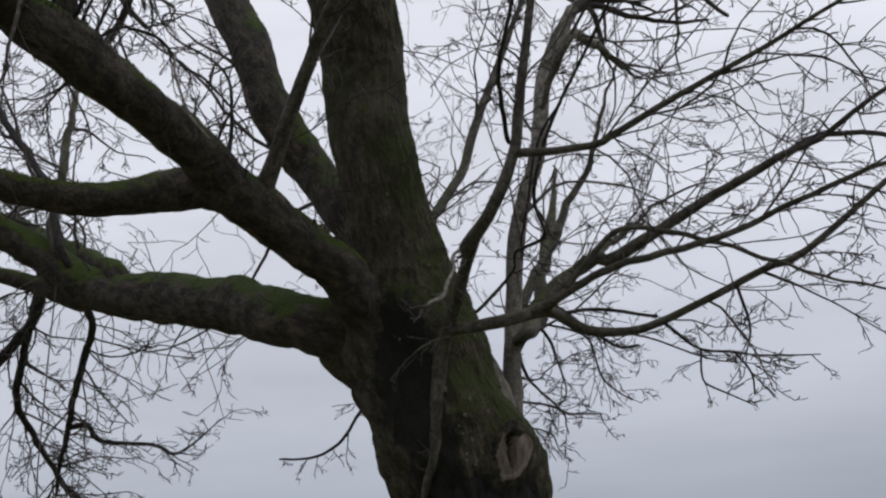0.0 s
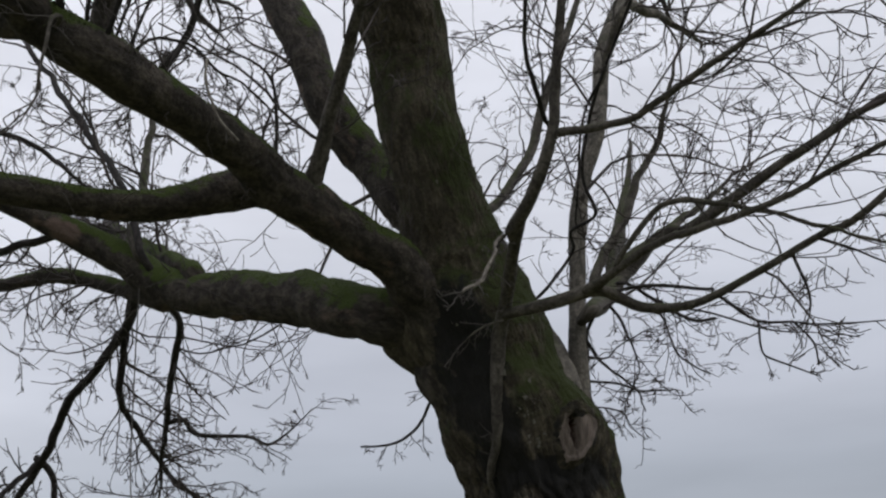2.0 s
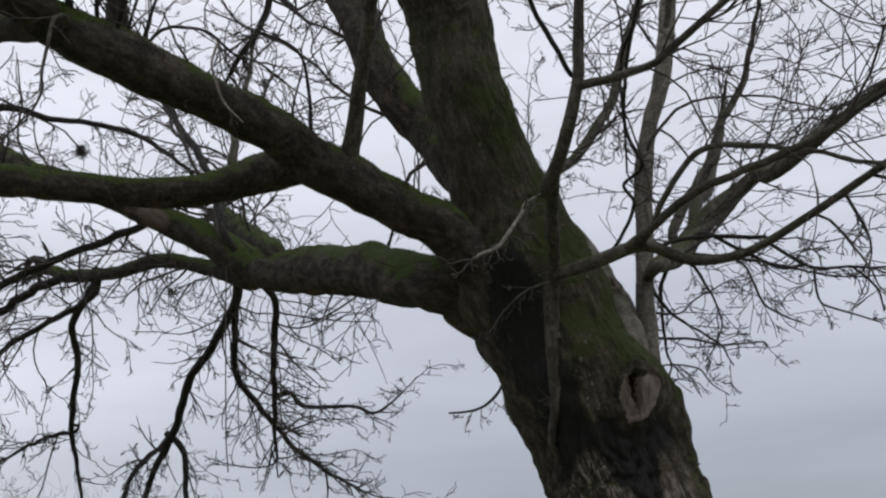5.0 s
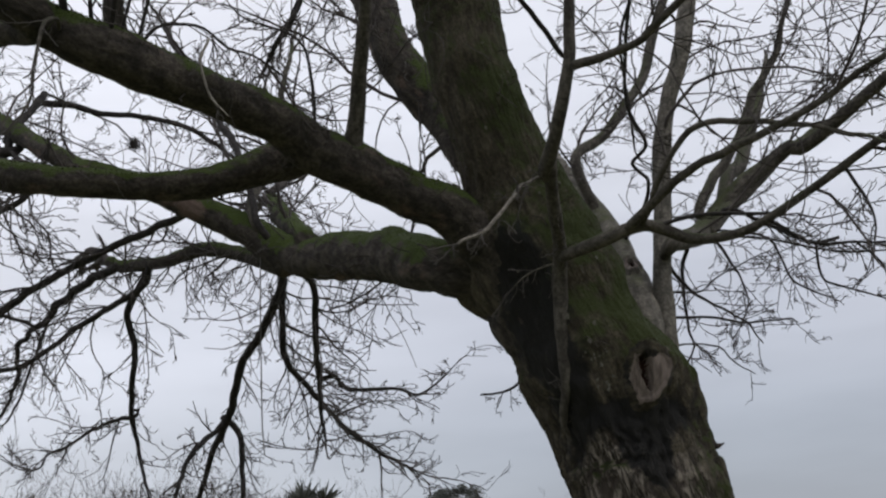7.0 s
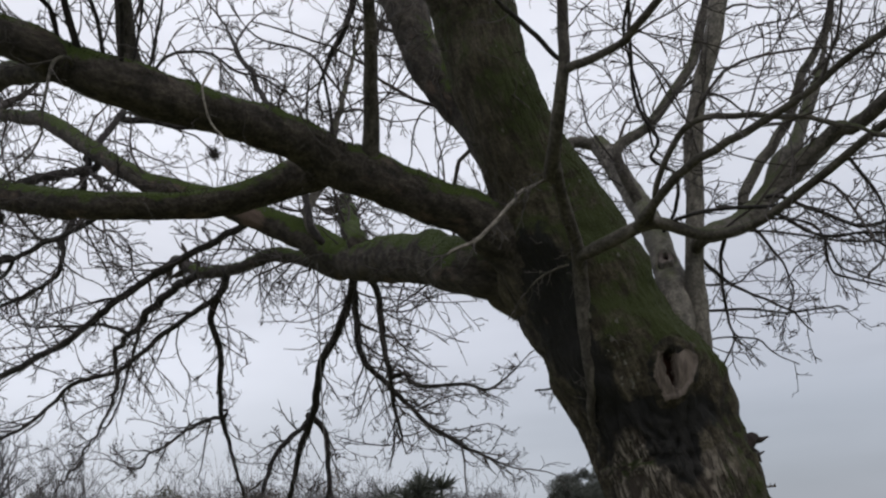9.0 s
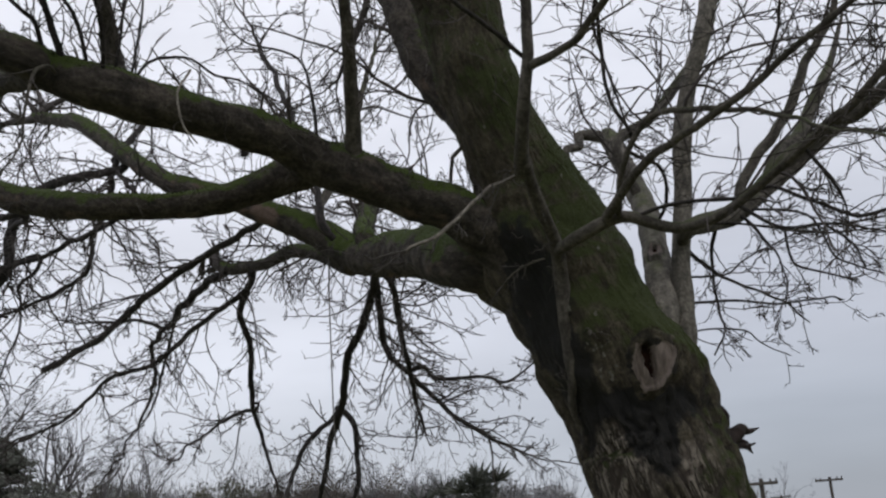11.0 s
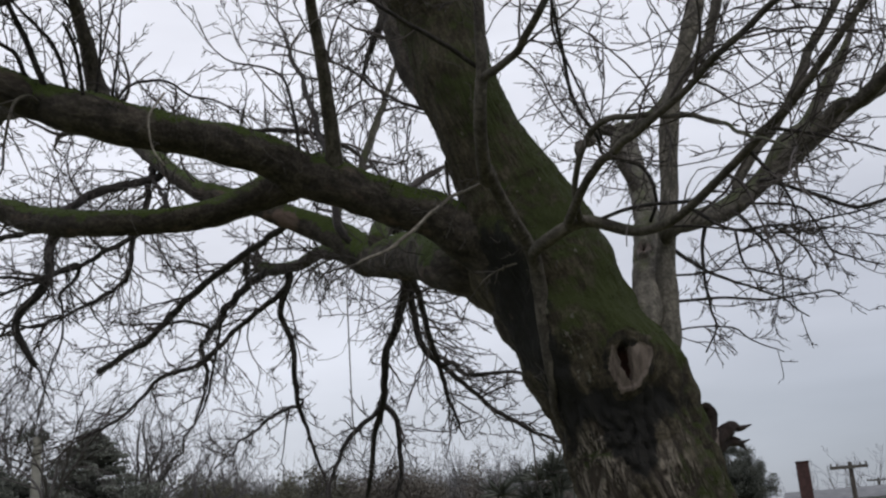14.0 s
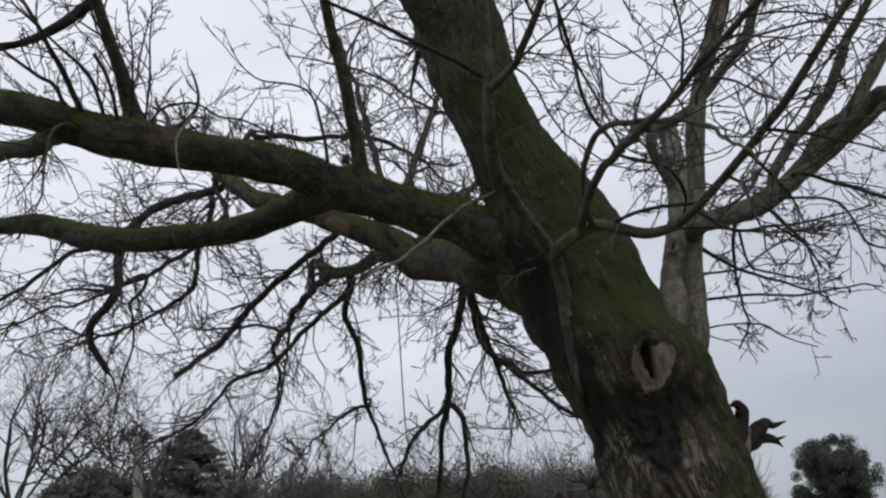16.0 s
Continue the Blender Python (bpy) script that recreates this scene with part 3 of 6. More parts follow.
twigs('limbD', limbd, 11, 1.5, 0.012, (-0.2, 0, -0.1), 0.15, 1.0, 3, lean=(-0.9, 0.2, -0.1), seed=9, fork=0.33)
twigs('limbD', limbd, 5, 0.9, 0.007, (0.1, 0, 0.1), 0.1, 1.0, 3, lean=(0.3, 0.8, 0), seed=74, fork=0.36, tip=False)
twigs('limbD', limbd, 8, 0.5, 0.006, (0, 0, 0.2), 0.1, 1.0, 2, seed=49, tip=False)
limba_low = limb('limb', 'limbA_low', [(-2.24, -1.69, 3.80, 0.062), (-3.05, -1.33, 4.04, 0.058), (-3.64, -1.15, 4.22, 0.052), (-4.26, -0.97, 4.41, 0.030)],
    BARK_LIMB, 'mossy limb', 'limbA', sides=28, amount=0.12, crook=0.02, freq=5, ridge=0.005)
twigs('limbA_low', limba_low, 14, 0.8, 0.008, (0, 0, 0.1), 0.2, 1.0, 2, seed=10)
shoot1 = limb('shoot', 'shoot1', [(-1.29, -0.56, 3.62, 0.046), (-1.22, -0.70, 3.80, 0.039), (-1.14, -0.87, 3.98, 0.033), (-1.06, -1.04, 4.15, 0.027), (-0.87, -1.45, 4.54, 0.020), (-0.67, -1.86, 4.93, 0.013)],
    BARK_VINE, 'upright shoot on the limb', 'limbA', amount=0.07, flare=1.6, crook=0.012)
twigs('shoot1', shoot1, 9, 0.6, 0.008, (0, 0, 0.4), 0.15, 1.0, 2, seed=11)
shoot2 = limb('shoot', 'shoot2', [(-2.07, -1.43, 3.87, 0.053), (-2.03, -1.54, 4.03, 0.040), (-1.96, -1.68, 4.17, 0.032), (-1.87, -1.84, 4.29, 0.027), (-1.49, -2.57, 4.85, 0.014)],
    BARK_VINE, 'upright shoot on the limb', 'limbA', amount=0.07, flare=1.6, crook=0.012)
twigs('shoot2', shoot2, 16, 0.8, 0.008, (0, 0, 0.4), 0.15, 1.0, 2, seed=12)
steme = limb('stem', 'stemE', [(0.02, 0.47, 2.55, 0.078), (0.07, 0.48, 2.79, 0.065), (0.10, 0.51, 3.10, 0.050), (0.14, 0.57, 3.43, 0.050), (0.18, 0.60, 3.78, 0.053), (0.27, 0.63, 4.14, 0.047), (0.39, 0.69, 4.49, 0.053), (0.56, 0.96, 5.23, 0.051), (0.88, 1.24, 5.93, 0.049)],
    BARK_STEM, 'straight grey-green secondary stem', 'trunk', sides=32, step=0.03, amount=0.1, ridge=0.003, flare=1.3, crook=0.006, freq=4)
twigs('stemE', steme, 13, 1.5, 0.010, (0.25, 0, -0.05), 0.2, 1.0, 3, lean=(0.6, 0.3, 0), seed=13, fork=0.33)
stubf = limb('broken_stem', 'stubF', [(-0.04, 0.29, 2.58, 0.089), (-0.02, 0.42, 2.80, 0.087), (-0.07, 0.71, 3.11, 0.079), (-0.18, 1.20, 3.53, 0.077), (-0.39, 1.86, 4.08, 0.074), (-0.65, 2.55, 4.69, 0.075)],
    BARK_STEM, 'broken grey-green stem with a hollow', 'stemE', sides=32, step=0.025, amount=0.13, ridge=0.004, flare=1.1, freq=5)
twigs('stubF', stubf, 7, 1.1, 0.007, (-0.2, 0, 0.1), 0.8, 1.0, 3, lean=(-0.9, 0.1, 0.2), seed=73, fork=0.33, tip=False)
twigs('stubF', stubf, 7, 0.8, 0.007, (0, 0, 0.2), 0.5, 1.0, 2, seed=14, tip=False)
limbr2 = limb('limb', 'limbR2', [(0.17, 0.40, 3.18, 0.046), (0.33, 0.96, 3.38, 0.063), (0.48, 1.36, 3.62, 0.062), (0.70, 1.52, 3.87, 0.051), (0.89, 1.62, 4.01, 0.045), (1.02, 1.58, 4.09, 0.045), (1.13, 1.56, 4.08, 0.044), (1.64, 1.20, 4.34, 0.037), (2.16, 0.80, 4.58, 0.027)],
    BARK_VINE, 'grey limb', 'stemE', sides=28, step=0.03, amount=0.12, flare=1.2, crook=0.006, freq=5)
twigs('limbR2', limbr2, 6, 1.4, 0.008, (0.3, 0, -0.15), 0.15, 1.0, 3, lean=(0.6, 0.2, -0.1), seed=15, fork=0.33)
limbr2b = limb('limb', 'limbR2b', [(0.38, 1.03, 3.41, 0.048), (0.55, 1.36, 3.64, 0.046), (0.76, 1.64, 3.90, 0.044), (0.99, 1.91, 4.13, 0.040), (1.44, 2.42, 4.55, 0.030), (1.89, 2.92, 4.98, 0.020)],
    BARK_VINE, 'grey limb', 'limbR2', sides=18, crook=0.03)
twigs('limbR2b', limbr2b, 6, 1.2, 0.008, (0.3, 0, -0.1), 0.2, 1.0, 3, lean=(0.5, 0.2, 0), seed=16, fork=0.33)
limbr2c = limb('limb', 'limbR2c', [(0.53, 1.42, 3.68, 0.045), (0.62, 1.75, 4.00, 0.044), (0.75, 2.05, 4.19, 0.049), (0.84, 2.31, 4.45, 0.050), (0.96, 2.55, 4.75, 0.044), (1.07, 2.79, 5.06, 0.026), (1.19, 3.05, 5.47, 0.012)],
    BARK_VINE, 'grey upright limb', 'limbR2', sides=16, crook=0.006)
twigs('limbR2c', limbr2c, 3, 1.0, 0.008, (0.2, 0, 0.1), 0.2, 1.0, 3, seed=90, fork=0.33)
vine2 = limb('shoot', 'vine2', [(-0.47, 0.20, 2.20, 0.014), (-0.45, 0.05, 2.42, 0.024), (-0.43, -0.01, 2.63, 0.032), (-0.41, -0.07, 2.86, 0.036), (-0.39, -0.15, 2.98, 0.036), (-0.38, -0.27, 3.05, 0.033), (-0.37, -0.48, 3.14, 0.031), (-0.34, -0.75, 3.28, 0.026)],
    BARK_VINE, 'shoot grown up against the trunk', 'trunk', sides=20, amount=0.22, crook=0.01, freq=6.0)
twigs('vine2', vine2, 12, 0.22, 0.004, (0, 0, -0.4), 0.2, 1.0, 1, lean=(-0.3, -0.4, 0), seed=56, tip=False, material=TWIG_PALE)
branchr1 = limb('branch', 'branchR1', [(-0.38, -0.20, 3.00, 0.034), (-0.19, -0.50, 2.96, 0.031), (0.03, -0.57, 2.99, 0.028), (0.23, -0.52, 2.92, 0.025), (0.44, -0.65, 2.89, 0.020), (0.71, -0.81, 2.98, 0.017), (0.94, -0.97, 3.08, 0.016), (1.08, -1.11, 3.12, 0.016), (1.56, -1.32, 3.50, 0.012), (2.06, -1.49, 3.84, 0.009)],
    BARK_VINE, 'long curved grey branch', 'vine2', sides=16, amount=0.06, crook=0.006, flare=0.8)
twigs('branchR1', branchr1, 12, 0.55, 0.006, (0.3, 0, 0.0), 0.35, 1.0, 2, lean=(0.5, 0, 0), seed=17)
twigz = limb('branch', 'twigZ', [(-0.74, 1.27, 2.87, 0.011), (-0.84, 1.53, 2.77, 0.010), (-0.99, 1.77, 2.71, 0.009), (-1.21, 1.98, 2.73, 0.007)],
    BARK_BRANCH, 'thin drooping branch', 'trunk', sides=8, amount=0.05, crook=0.02)
twigs('twigZ', twigz, 8, 0.28, 0.005, (0, 0, -0.5), 0.3, 1.0, 2, seed=70, tip=False)
branchr1b = limb('branch', 'branchR1b', [(-0.04, -0.61, 2.99, 0.022), (0.15, -0.86, 3.06, 0.019), (0.36, -1.07, 3.07, 0.017), (0.56, -1.23, 3.10, 0.015), (0.74, -1.34, 3.15, 0.013), (0.91, -1.42, 3.22, 0.012), (1.42, -1.69, 3.40, 0.009), (1.92, -1.96, 3.59, 0.006)],
    BARK_VINE, 'thin curved branch', 'branchR1', sides=12, amount=0.05, crook=0.03)
twigs('branchR1b', branchr1b, 13, 0.7, 0.005, (0.3, 0, 0.0), 0.3, 1.0, 2, lean=(0.5, 0, 0), seed=18)
branchr3 = limb('branch', 'branchR3', [(0.08, -0.76, 3.03, 0.015), (0.13, -0.87, 3.13, 0.013), (0.28, -1.01, 3.23, 0.013), (0.50, -1.11, 3.19, 0.012), (0.74, -1.18, 3.07, 0.009), (0.88, -1.38, 2.94, 0.007), (1.09, -1.82, 2.65, 0.004)],
    BARK_VINE, 'thin arched branch', 'branchR1', sides=10, amount=0.04, crook=0.03)
twigs('branchR3', branchr3, 8, 0.4, 0.004, (0.3, 0, 0.0), 0.3, 1.0, 2, lean=(0.4, 0, 0), seed=19)
shootu = limb('shoot', 'shootU', [(-0.37, -0.70, 3.25, 0.033), (-0.30, -0.87, 3.34, 0.031), (-0.24, -0.99, 3.47, 0.028), (-0.19, -1.04, 3.63, 0.025), (-0.17, -1.07, 3.80, 0.024), (-0.09, -1.17, 4.39, 0.018), (-0.01, -1.27, 4.98, 0.012)],
    BARK_VINE, 'dark upright shoot', 'vine2', sides=14, amount=0.06, crook=0.01)
twigs('shootU', shootu, 18, 0.7, 0.006, (0, 0, 0.3), 0.35, 1.0, 2, seed=20)
shootu_b = limb('branch', 'shootU_b', [(-0.19, -1.03, 3.58, 0.021), (-0.04, -1.20, 3.52, 0.018), (0.10, -1.32, 3.50, 0.016), (0.21, -1.42, 3.54, 0.015), (0.94, -2.04, 3.82, 0.007)],
    BARK_VINE, 'dark side branch', 'shootU', sides=12, amount=0.05, crook=0.012)
twigs('shootU_b', shootu_b, 14, 0.9, 0.006, (0.3, 0, 0), 0.2, 1.0, 2, lean=(0.4, 0, 0), seed=21)
branchv = limb('branch', 'branchV', [(-0.35, 1.34, 4.11, 0.036), (-0.16, 1.71, 4.41, 0.038), (0.02, 1.96, 4.74, 0.036), (0.18, 2.14, 5.04, 0.038), (0.29, 2.24, 5.41, 0.037), (0.56, 2.39, 6.13, 0.031), (0.83, 2.53, 6.84, 0.022)],
    BARK_VINE, 'grey branch behind the trunk', 'stubF', sides=14, amount=0.07, crook=0.006)
twigs('branchV', branchv, 9, 1.3, 0.008, (-0.1, 0, 0.0), 0.0, 0.9, 3, lean=(-1.0, 0.1, 0.1), seed=72, fork=0.33, tip=False)
twigs('branchV', branchv, 11, 1.3, 0.009, (0.1, 0, 0.1), 0.1, 1.0, 3, seed=22, fork=0.33)
stemg = limb('branch', 'stemG', [(0.39, 1.33, 3.67, 0.034), (0.62, 1.58, 4.07, 0.035), (0.83, 1.75, 4.49, 0.032), (1.07, 1.83, 4.88, 0.025), (1.20, 1.87, 5.26, 0.017), (1.46, 1.95, 6.01, 0.008)],
    BARK_VINE, 'slender grey branch', 'limbR2', sides=14, amount=0.07, crook=0.03)
twigs('stemG', stemg, 6, 1.1, 0.007, (0.2, 0, 0.1), 0.1, 1.0, 3, seed=23, fork=0.33)
branchw = limb('branch', 'branchW', [(0.55, 0.44, 5.16, 0.034), (0.87, 0.81, 5.37, 0.030), (1.16, 1.21, 5.50, 0.022), (1.49, 1.69, 5.64, 0.010)],
    BARK_STEM, 'thick crooked branch', 'stemE', sides=16, amount=0.13, flare=0.5, crook=0.03)
twigs('branchW', branchw, 7, 1.3, 0.010, (0.3, 0, 0), 0.2, 1.0, 3, lean=(0.5, 0, 0), seed=24, fork=0.36)
branchc3 = limb('limb', 'branchC3', [(-2.36, 1.60, 3.93, 0.072), (-3.13, 3.26, 4.75, 0.081), (-3.91, 4.88, 5.59, 0.058)],
    BARK_LIMB, 'short mossy upright limb', 'limbC', sides=20, amount=0.18, freq=5, crook=0.04)
twigs('branchC3', branchc3, 20, 1.1, 0.0121, (0, 0, 0.3), 0.2, 1.0, 3, thin=0.0038, seed=25, fork=0.36)
branchc4 = limb('branch', 'branchC4', [(-2.66, 1.54, 4.09, 0.027), (-2.85, 1.79, 4.60, 0.027), (-3.20, 2.13, 5.16, 0.027), (-3.61, 2.56, 5.80, 0.026), (-4.08, 3.00, 6.52, 0.024), (-4.37, 3.27, 6.96, 0.018), (-4.67, 3.55, 7.41, 0.012)],
    BARK_BRANCH, 'dark branch', 'limbC', sides=12, amount=0.06, crook=0.03)
twigs('branchC4', branchc4, 13, 1.2, 0.0121, (-0.1, 0, 0.1), 0.1, 1.0, 3, thin=0.0038, seed=61, fork=0.36)
branchc5 = limb('branch', 'branchC5', [(-2.72, 1.60, 4.15, 0.037), (-2.82, 2.10, 4.69, 0.037), (-2.93, 2.58, 5.29, 0.035), (-3.00, 3.02, 5.92, 0.027), (-3.06, 3.37, 6.41, 0.020), (-3.12, 3.71, 6.89, 0.013)],
    BARK_VINE, 'grey branch', 'limbC', sides=12, amount=0.08, crook=0.03)
twigs('branchC5', branchc5, 13, 1.2, 0.0121, (0, 0, 0.1), 0.1, 1.0, 3, thin=0.0038, seed=62, fork=0.36)
branchd2 = limb('branch', 'branchD2', [(-2.49, 2.12, 6.31, 0.030), (-2.63, 2.27, 6.11, 0.028), (-2.83, 2.41, 5.96, 0.024), (-3.04, 2.56, 5.81, 0.012)],
    BARK_BRANCH, 'dark drooping branch', 'limbD', sides=12, amount=0.06, crook=0.02)
twigs('branchD2', branchd2, 16, 0.8, 0.0108, (0, 0, -0.3), 0.1, 1.0, 2, thin=0.0038, seed=63)
brancht = limb('branch', 'branchT', [(-2.12, -1.67, 4.46, 0.029), (-2.33, -1.76, 4.34, 0.025), (-2.55, -1.88, 4.28, 0.017), (-3.06, -2.17, 4.16, 0.009)],
    BARK_BRANCH, 'dark bent branch', 'shoot2', sides=12, amount=0.06, crook=0.02)
twigs('branchT', brancht, 6, 0.7, 0.007, (0, 0, -0.2), 0.1, 1.0, 2, seed=64)
branchy_b = limb('branch', 'branchY_b', [(-5.22, 2.19, 5.36, 0.033), (-5.30, 2.53, 5.75, 0.034), (-5.34, 2.87, 6.16, 0.033)],
    BARK_BRANCH, 'dead broken branch', 'limbC', sides=10, amount=0.08, crook=0.02)
twigs('branchY_b', branchy_b, 4, 0.4, 0.005, (0, 0, -0.2), 0.3, 1.0, 1, seed=66, tip=False)
branchy = limb('branch', 'branchY', [(-5.60, 3.26, 6.29, 0.036), (-5.00, 3.54, 6.17, 0.030), (-4.39, 3.81, 6.09, 0.027), (-3.93, 4.13, 5.74, 0.020)],
    BARK_BRANCH, 'dead trailing branch', 'branchY_b', sides=10, amount=0.06, crook=0.03)
twigs('branchY', branchy, 14, 0.6, 0.0081, (0, 0, -0.3), 0.1, 1.0, 2, thin=0.0038, seed=65)
hanga = limb('branch', 'hangA', [(-3.28, 3.61, 4.23, 0.045), (-3.63, 4.05, 3.97, 0.042), (-4.01, 4.42, 3.67, 0.042), (-4.34, 4.82, 3.26, 0.040), (-4.76, 5.26, 2.82, 0.030), (-5.19, 5.80, 2.39, 0.025), (-5.38, 6.00, 2.20, 0.012)],
    BARK_BRANCH, 'dark drooping branch', 'branchC3', sides=12, amount=0.1, crook=0.025, step=0.035, freq=6.0)
twigs('hangA', hanga, 26, 0.6, 0.0090, (0, 0, -0.25), 0.1, 1.0, 2, thin=0.0038, seed=26)
hanga_b = limb('branch', 'hangA_b', [(-4.46, 4.95, 3.26, 0.038), (-4.30, 5.05, 3.04, 0.032), (-4.30, 5.05, 2.74, 0.029), (-4.29, 5.02, 2.45, 0.026), (-4.34, 4.94, 2.05, 0.015)],
    BARK_BRANCH, 'dark drooping branch', 'hangA', sides=10, amount=0.1, crook=0.025, step=0.035, freq=6.0)
twigs('hangA_b', hanga_b, 14, 0.6, 0.0081, (0, 0, -0.3), 0.2, 1.0, 2, thin=0.0038, seed=27)
hanga_c = limb('branch', 'hangA_c', [(-4.45, 4.95, 3.21, 0.028), (-4.60, 4.51, 2.84, 0.024), (-4.57, 4.14, 2.43, 0.021)],
    BARK_BRANCH, 'thin drooping branch', 'hangA', sides=8, amount=0.1, crook=0.025, step=0.035, freq=6.0)
twigs('hangA_c', hanga_c, 16, 0.6, 0.0081, (0, 0, -0.3), 0.2, 1.0, 2, thin=0.0038, seed=28)
hangb = limb('branch', 'hangB', [(-3.33, 3.75, 4.26, 0.034), (-3.50, 4.26, 3.69, 0.033), (-3.42, 4.79, 3.40, 0.029), (-3.25, 5.26, 3.09, 0.026), (-3.01, 5.67, 2.86, 0.022), (-2.71, 6.10, 2.66, 0.012)],
    BARK_BRANCH, 'dark drooping branch', 'branchC3', sides=12, amount=0.1, crook=0.025, step=0.035, freq=6.0)
twigs('hangB', hangb, 36, 0.85, 0.0108, (0.2, 0, -0.2), 0.15, 1.0, 2, lean=(0.4, 0, 0), thin=0.0038, seed=29)
hangc = limb('branch', 'hangC', [(-2.61, 2.53, 3.84, 0.029), (-2.74, 2.95, 3.59, 0.028), (-2.86, 3.38, 3.30, 0.025), (-2.97, 3.77, 3.02, 0.019), (-3.07, 4.11, 2.79, 0.011)],
    BARK_BRANCH, 'dark drooping branch', 'limbC', sides=10, amount=0.1, crook=0.025, step=0.035, freq=6.0)
twigs('hangC', hangc, 22, 0.8, 0.0095, (0.3, 0, -0.3), 0.2, 1.0, 2, lean=(0.4, 0, 0), thin=0.0038, seed=30)
hangd = limb('branch', 'hangD', [(-4.67, 3.63, 4.46, 0.035), (-4.98, 3.88, 4.17, 0.034), (-5.09, 4.24, 3.82, 0.031), (-5.30, 4.56, 3.38, 0.027), (-5.39, 4.93, 2.96, 0.020), (-5.46, 5.31, 2.53, 0.013), (-5.52, 5.58, 2.22, 0.007)],
    BARK_BRANCH, 'dark drooping branch', 'limbC_low', sides=12, amount=0.1, crook=0.025, step=0.035, freq=6.0)
twigs('hangD', hangd, 22, 0.55, 0.0085, (0, 0, -0.3), 0.15, 1.0, 2, thin=0.0038, seed=31)
hangd_b = limb('branch', 'hangD_b', [(-5.27, 4.54, 3.31, 0.020), (-6.07, 4.87, 3.20, 0.016), (-6.84, 5.26, 2.92, 0.010)],
    BARK_BRANCH, 'thin drooping branch', 'hangD', sides=8, amount=0.1, crook=0.06, step=0.035, freq=6.0)
twigs('hangD_b', hangd_b, 16, 0.7, 0.0081, (0, 0, -0.3), 0.2, 1.0, 2, thin=0.0038, seed=32)
branchl1 = limb('branch', 'branchL1', [(-3.30, 1.81, 4.31, 0.030), (-4.20, 2.28, 4.30, 0.031), (-5.17, 2.70, 4.19, 0.034), (-6.18, 3.18, 3.99, 0.034), (-7.33, 3.60, 3.85, 0.033)],
    BARK_BRANCH, 'dark broken-ended branch', 'limbC', sides=12, amount=0.1, crook=0.025, step=0.035, freq=6.0)
twigs('branchL1', branchl1, 32, 0.85, 0.0095, (0, 0, -0.3), 0.1, 1.0, 2, thin=0.0038, seed=33, tip=False)
branchl2 = limb('branch', 'branchL2', [(-4.61, 3.43, 4.28, 0.030), (-5.28, 3.57, 4.04, 0.027), (-5.94, 3.69, 3.76, 0.024), (-6.55, 3.70, 3.64, 0.021), (-7.08, 3.72, 3.33, 0.018), (-7.56, 3.68, 3.18, 0.015)],
    BARK_BRANCH, 'dark spreading branch', 'limbC_low', sides=12, amount=0.1, crook=0.025, step=0.035, freq=6.0)
twigs('branchL2', branchl2, 30, 0.9, 0.0095, (0, 0, -0.3), 0.1, 1.0, 2, thin=0.0038, seed=34)
branchl3 = limb('branch', 'branchL3', [(-5.03, 3.69, 4.59, 0.044), (-5.46, 3.87, 4.55, 0.043), (-5.93, 4.09, 4.36, 0.038), (-6.22, 4.20, 4.26, 0.031), (-6.62, 4.52, 4.05, 0.026), (-6.81, 4.85, 3.83, 0.022), (-7.52, 5.35, 3.38, 0.014), (-8.46, 5.89, 2.89, 0.010), (-8.70, 6.03, 2.77, 0.005)],
    BARK_BRANCH, 'dark spreading branch', 'limbC_low', sides=12, amount=0.1, crook=0.06, step=0.035, freq=6.0)
twigs('branchL3', branchl3, 26, 0.8, 0.0095, (0, 0, -0.3), 0.1, 1.0, 2, thin=0.0038, seed=35)
branchl3_b = limb('branch', 'branchL3_b', [(-6.22, 4.20, 4.26, 0.022), (-6.35, 4.16, 4.33, 0.020), (-6.53, 4.10, 4.39, 0.018), (-6.74, 4.03, 4.39, 0.017), (-6.98, 3.95, 4.41, 0.014), (-7.18, 3.95, 4.41, 0.011), (-7.36, 3.96, 4.45, 0.007)],
    BARK_BRANCH, 'dark level branch', 'branchL3', sides=10, amount=0.1, crook=0.02, step=0.035, freq=6.0)
twigs('branchL3_b', branchl3_b, 9, 0.6, 0.0075, (0, 0, -0.4), 0.2, 1.0, 1, thin=0.0034, seed=36)
branchl3_c = limb('branch', 'branchL3_c', [(-5.98, 4.13, 4.35, 0.016), (-6.15, 4.27, 4.18, 0.017), (-6.38, 4.46, 3.93, 0.015), (-6.62, 4.65, 3.68, 0.013), (-6.89, 4.82, 3.42, 0.009)],
    BARK_BRANCH, 'thin drooping branch', 'branchL3', sides=8, amount=0.1, crook=0.02, step=0.035, freq=6.0)
twigs('branchL3_c', branchl3_c, 9, 0.5, 0.0065, (0, 0, -0.4), 0.3, 1.0, 1, thin=0.0032, seed=37)
branchc1 = limb('branch', 'branchC1', [(-5.08, 2.13, 5.22, 0.039), (-5.22, 1.70, 5.05, 0.040), (-5.34, 1.35, 4.78, 0.042), (-5.38, 1.16, 4.41, 0.043), (-5.39, 1.14, 4.03, 0.040), (-5.63, 1.04, 3.73, 0.036), (-5.60, 1.22, 3.38, 0.024)],
    BARK_BRANCH, 'dark crooked branch', 'limbC', sides=12, amount=0.1, crook=0.025, step=0.035, freq=6.0)
twigs('branchC1', branchc1, 30, 0.9, 0.0095, (0, 0, -0.2), 0.1, 0.95, 2, thin=0.0038, seed=36, tip=False)
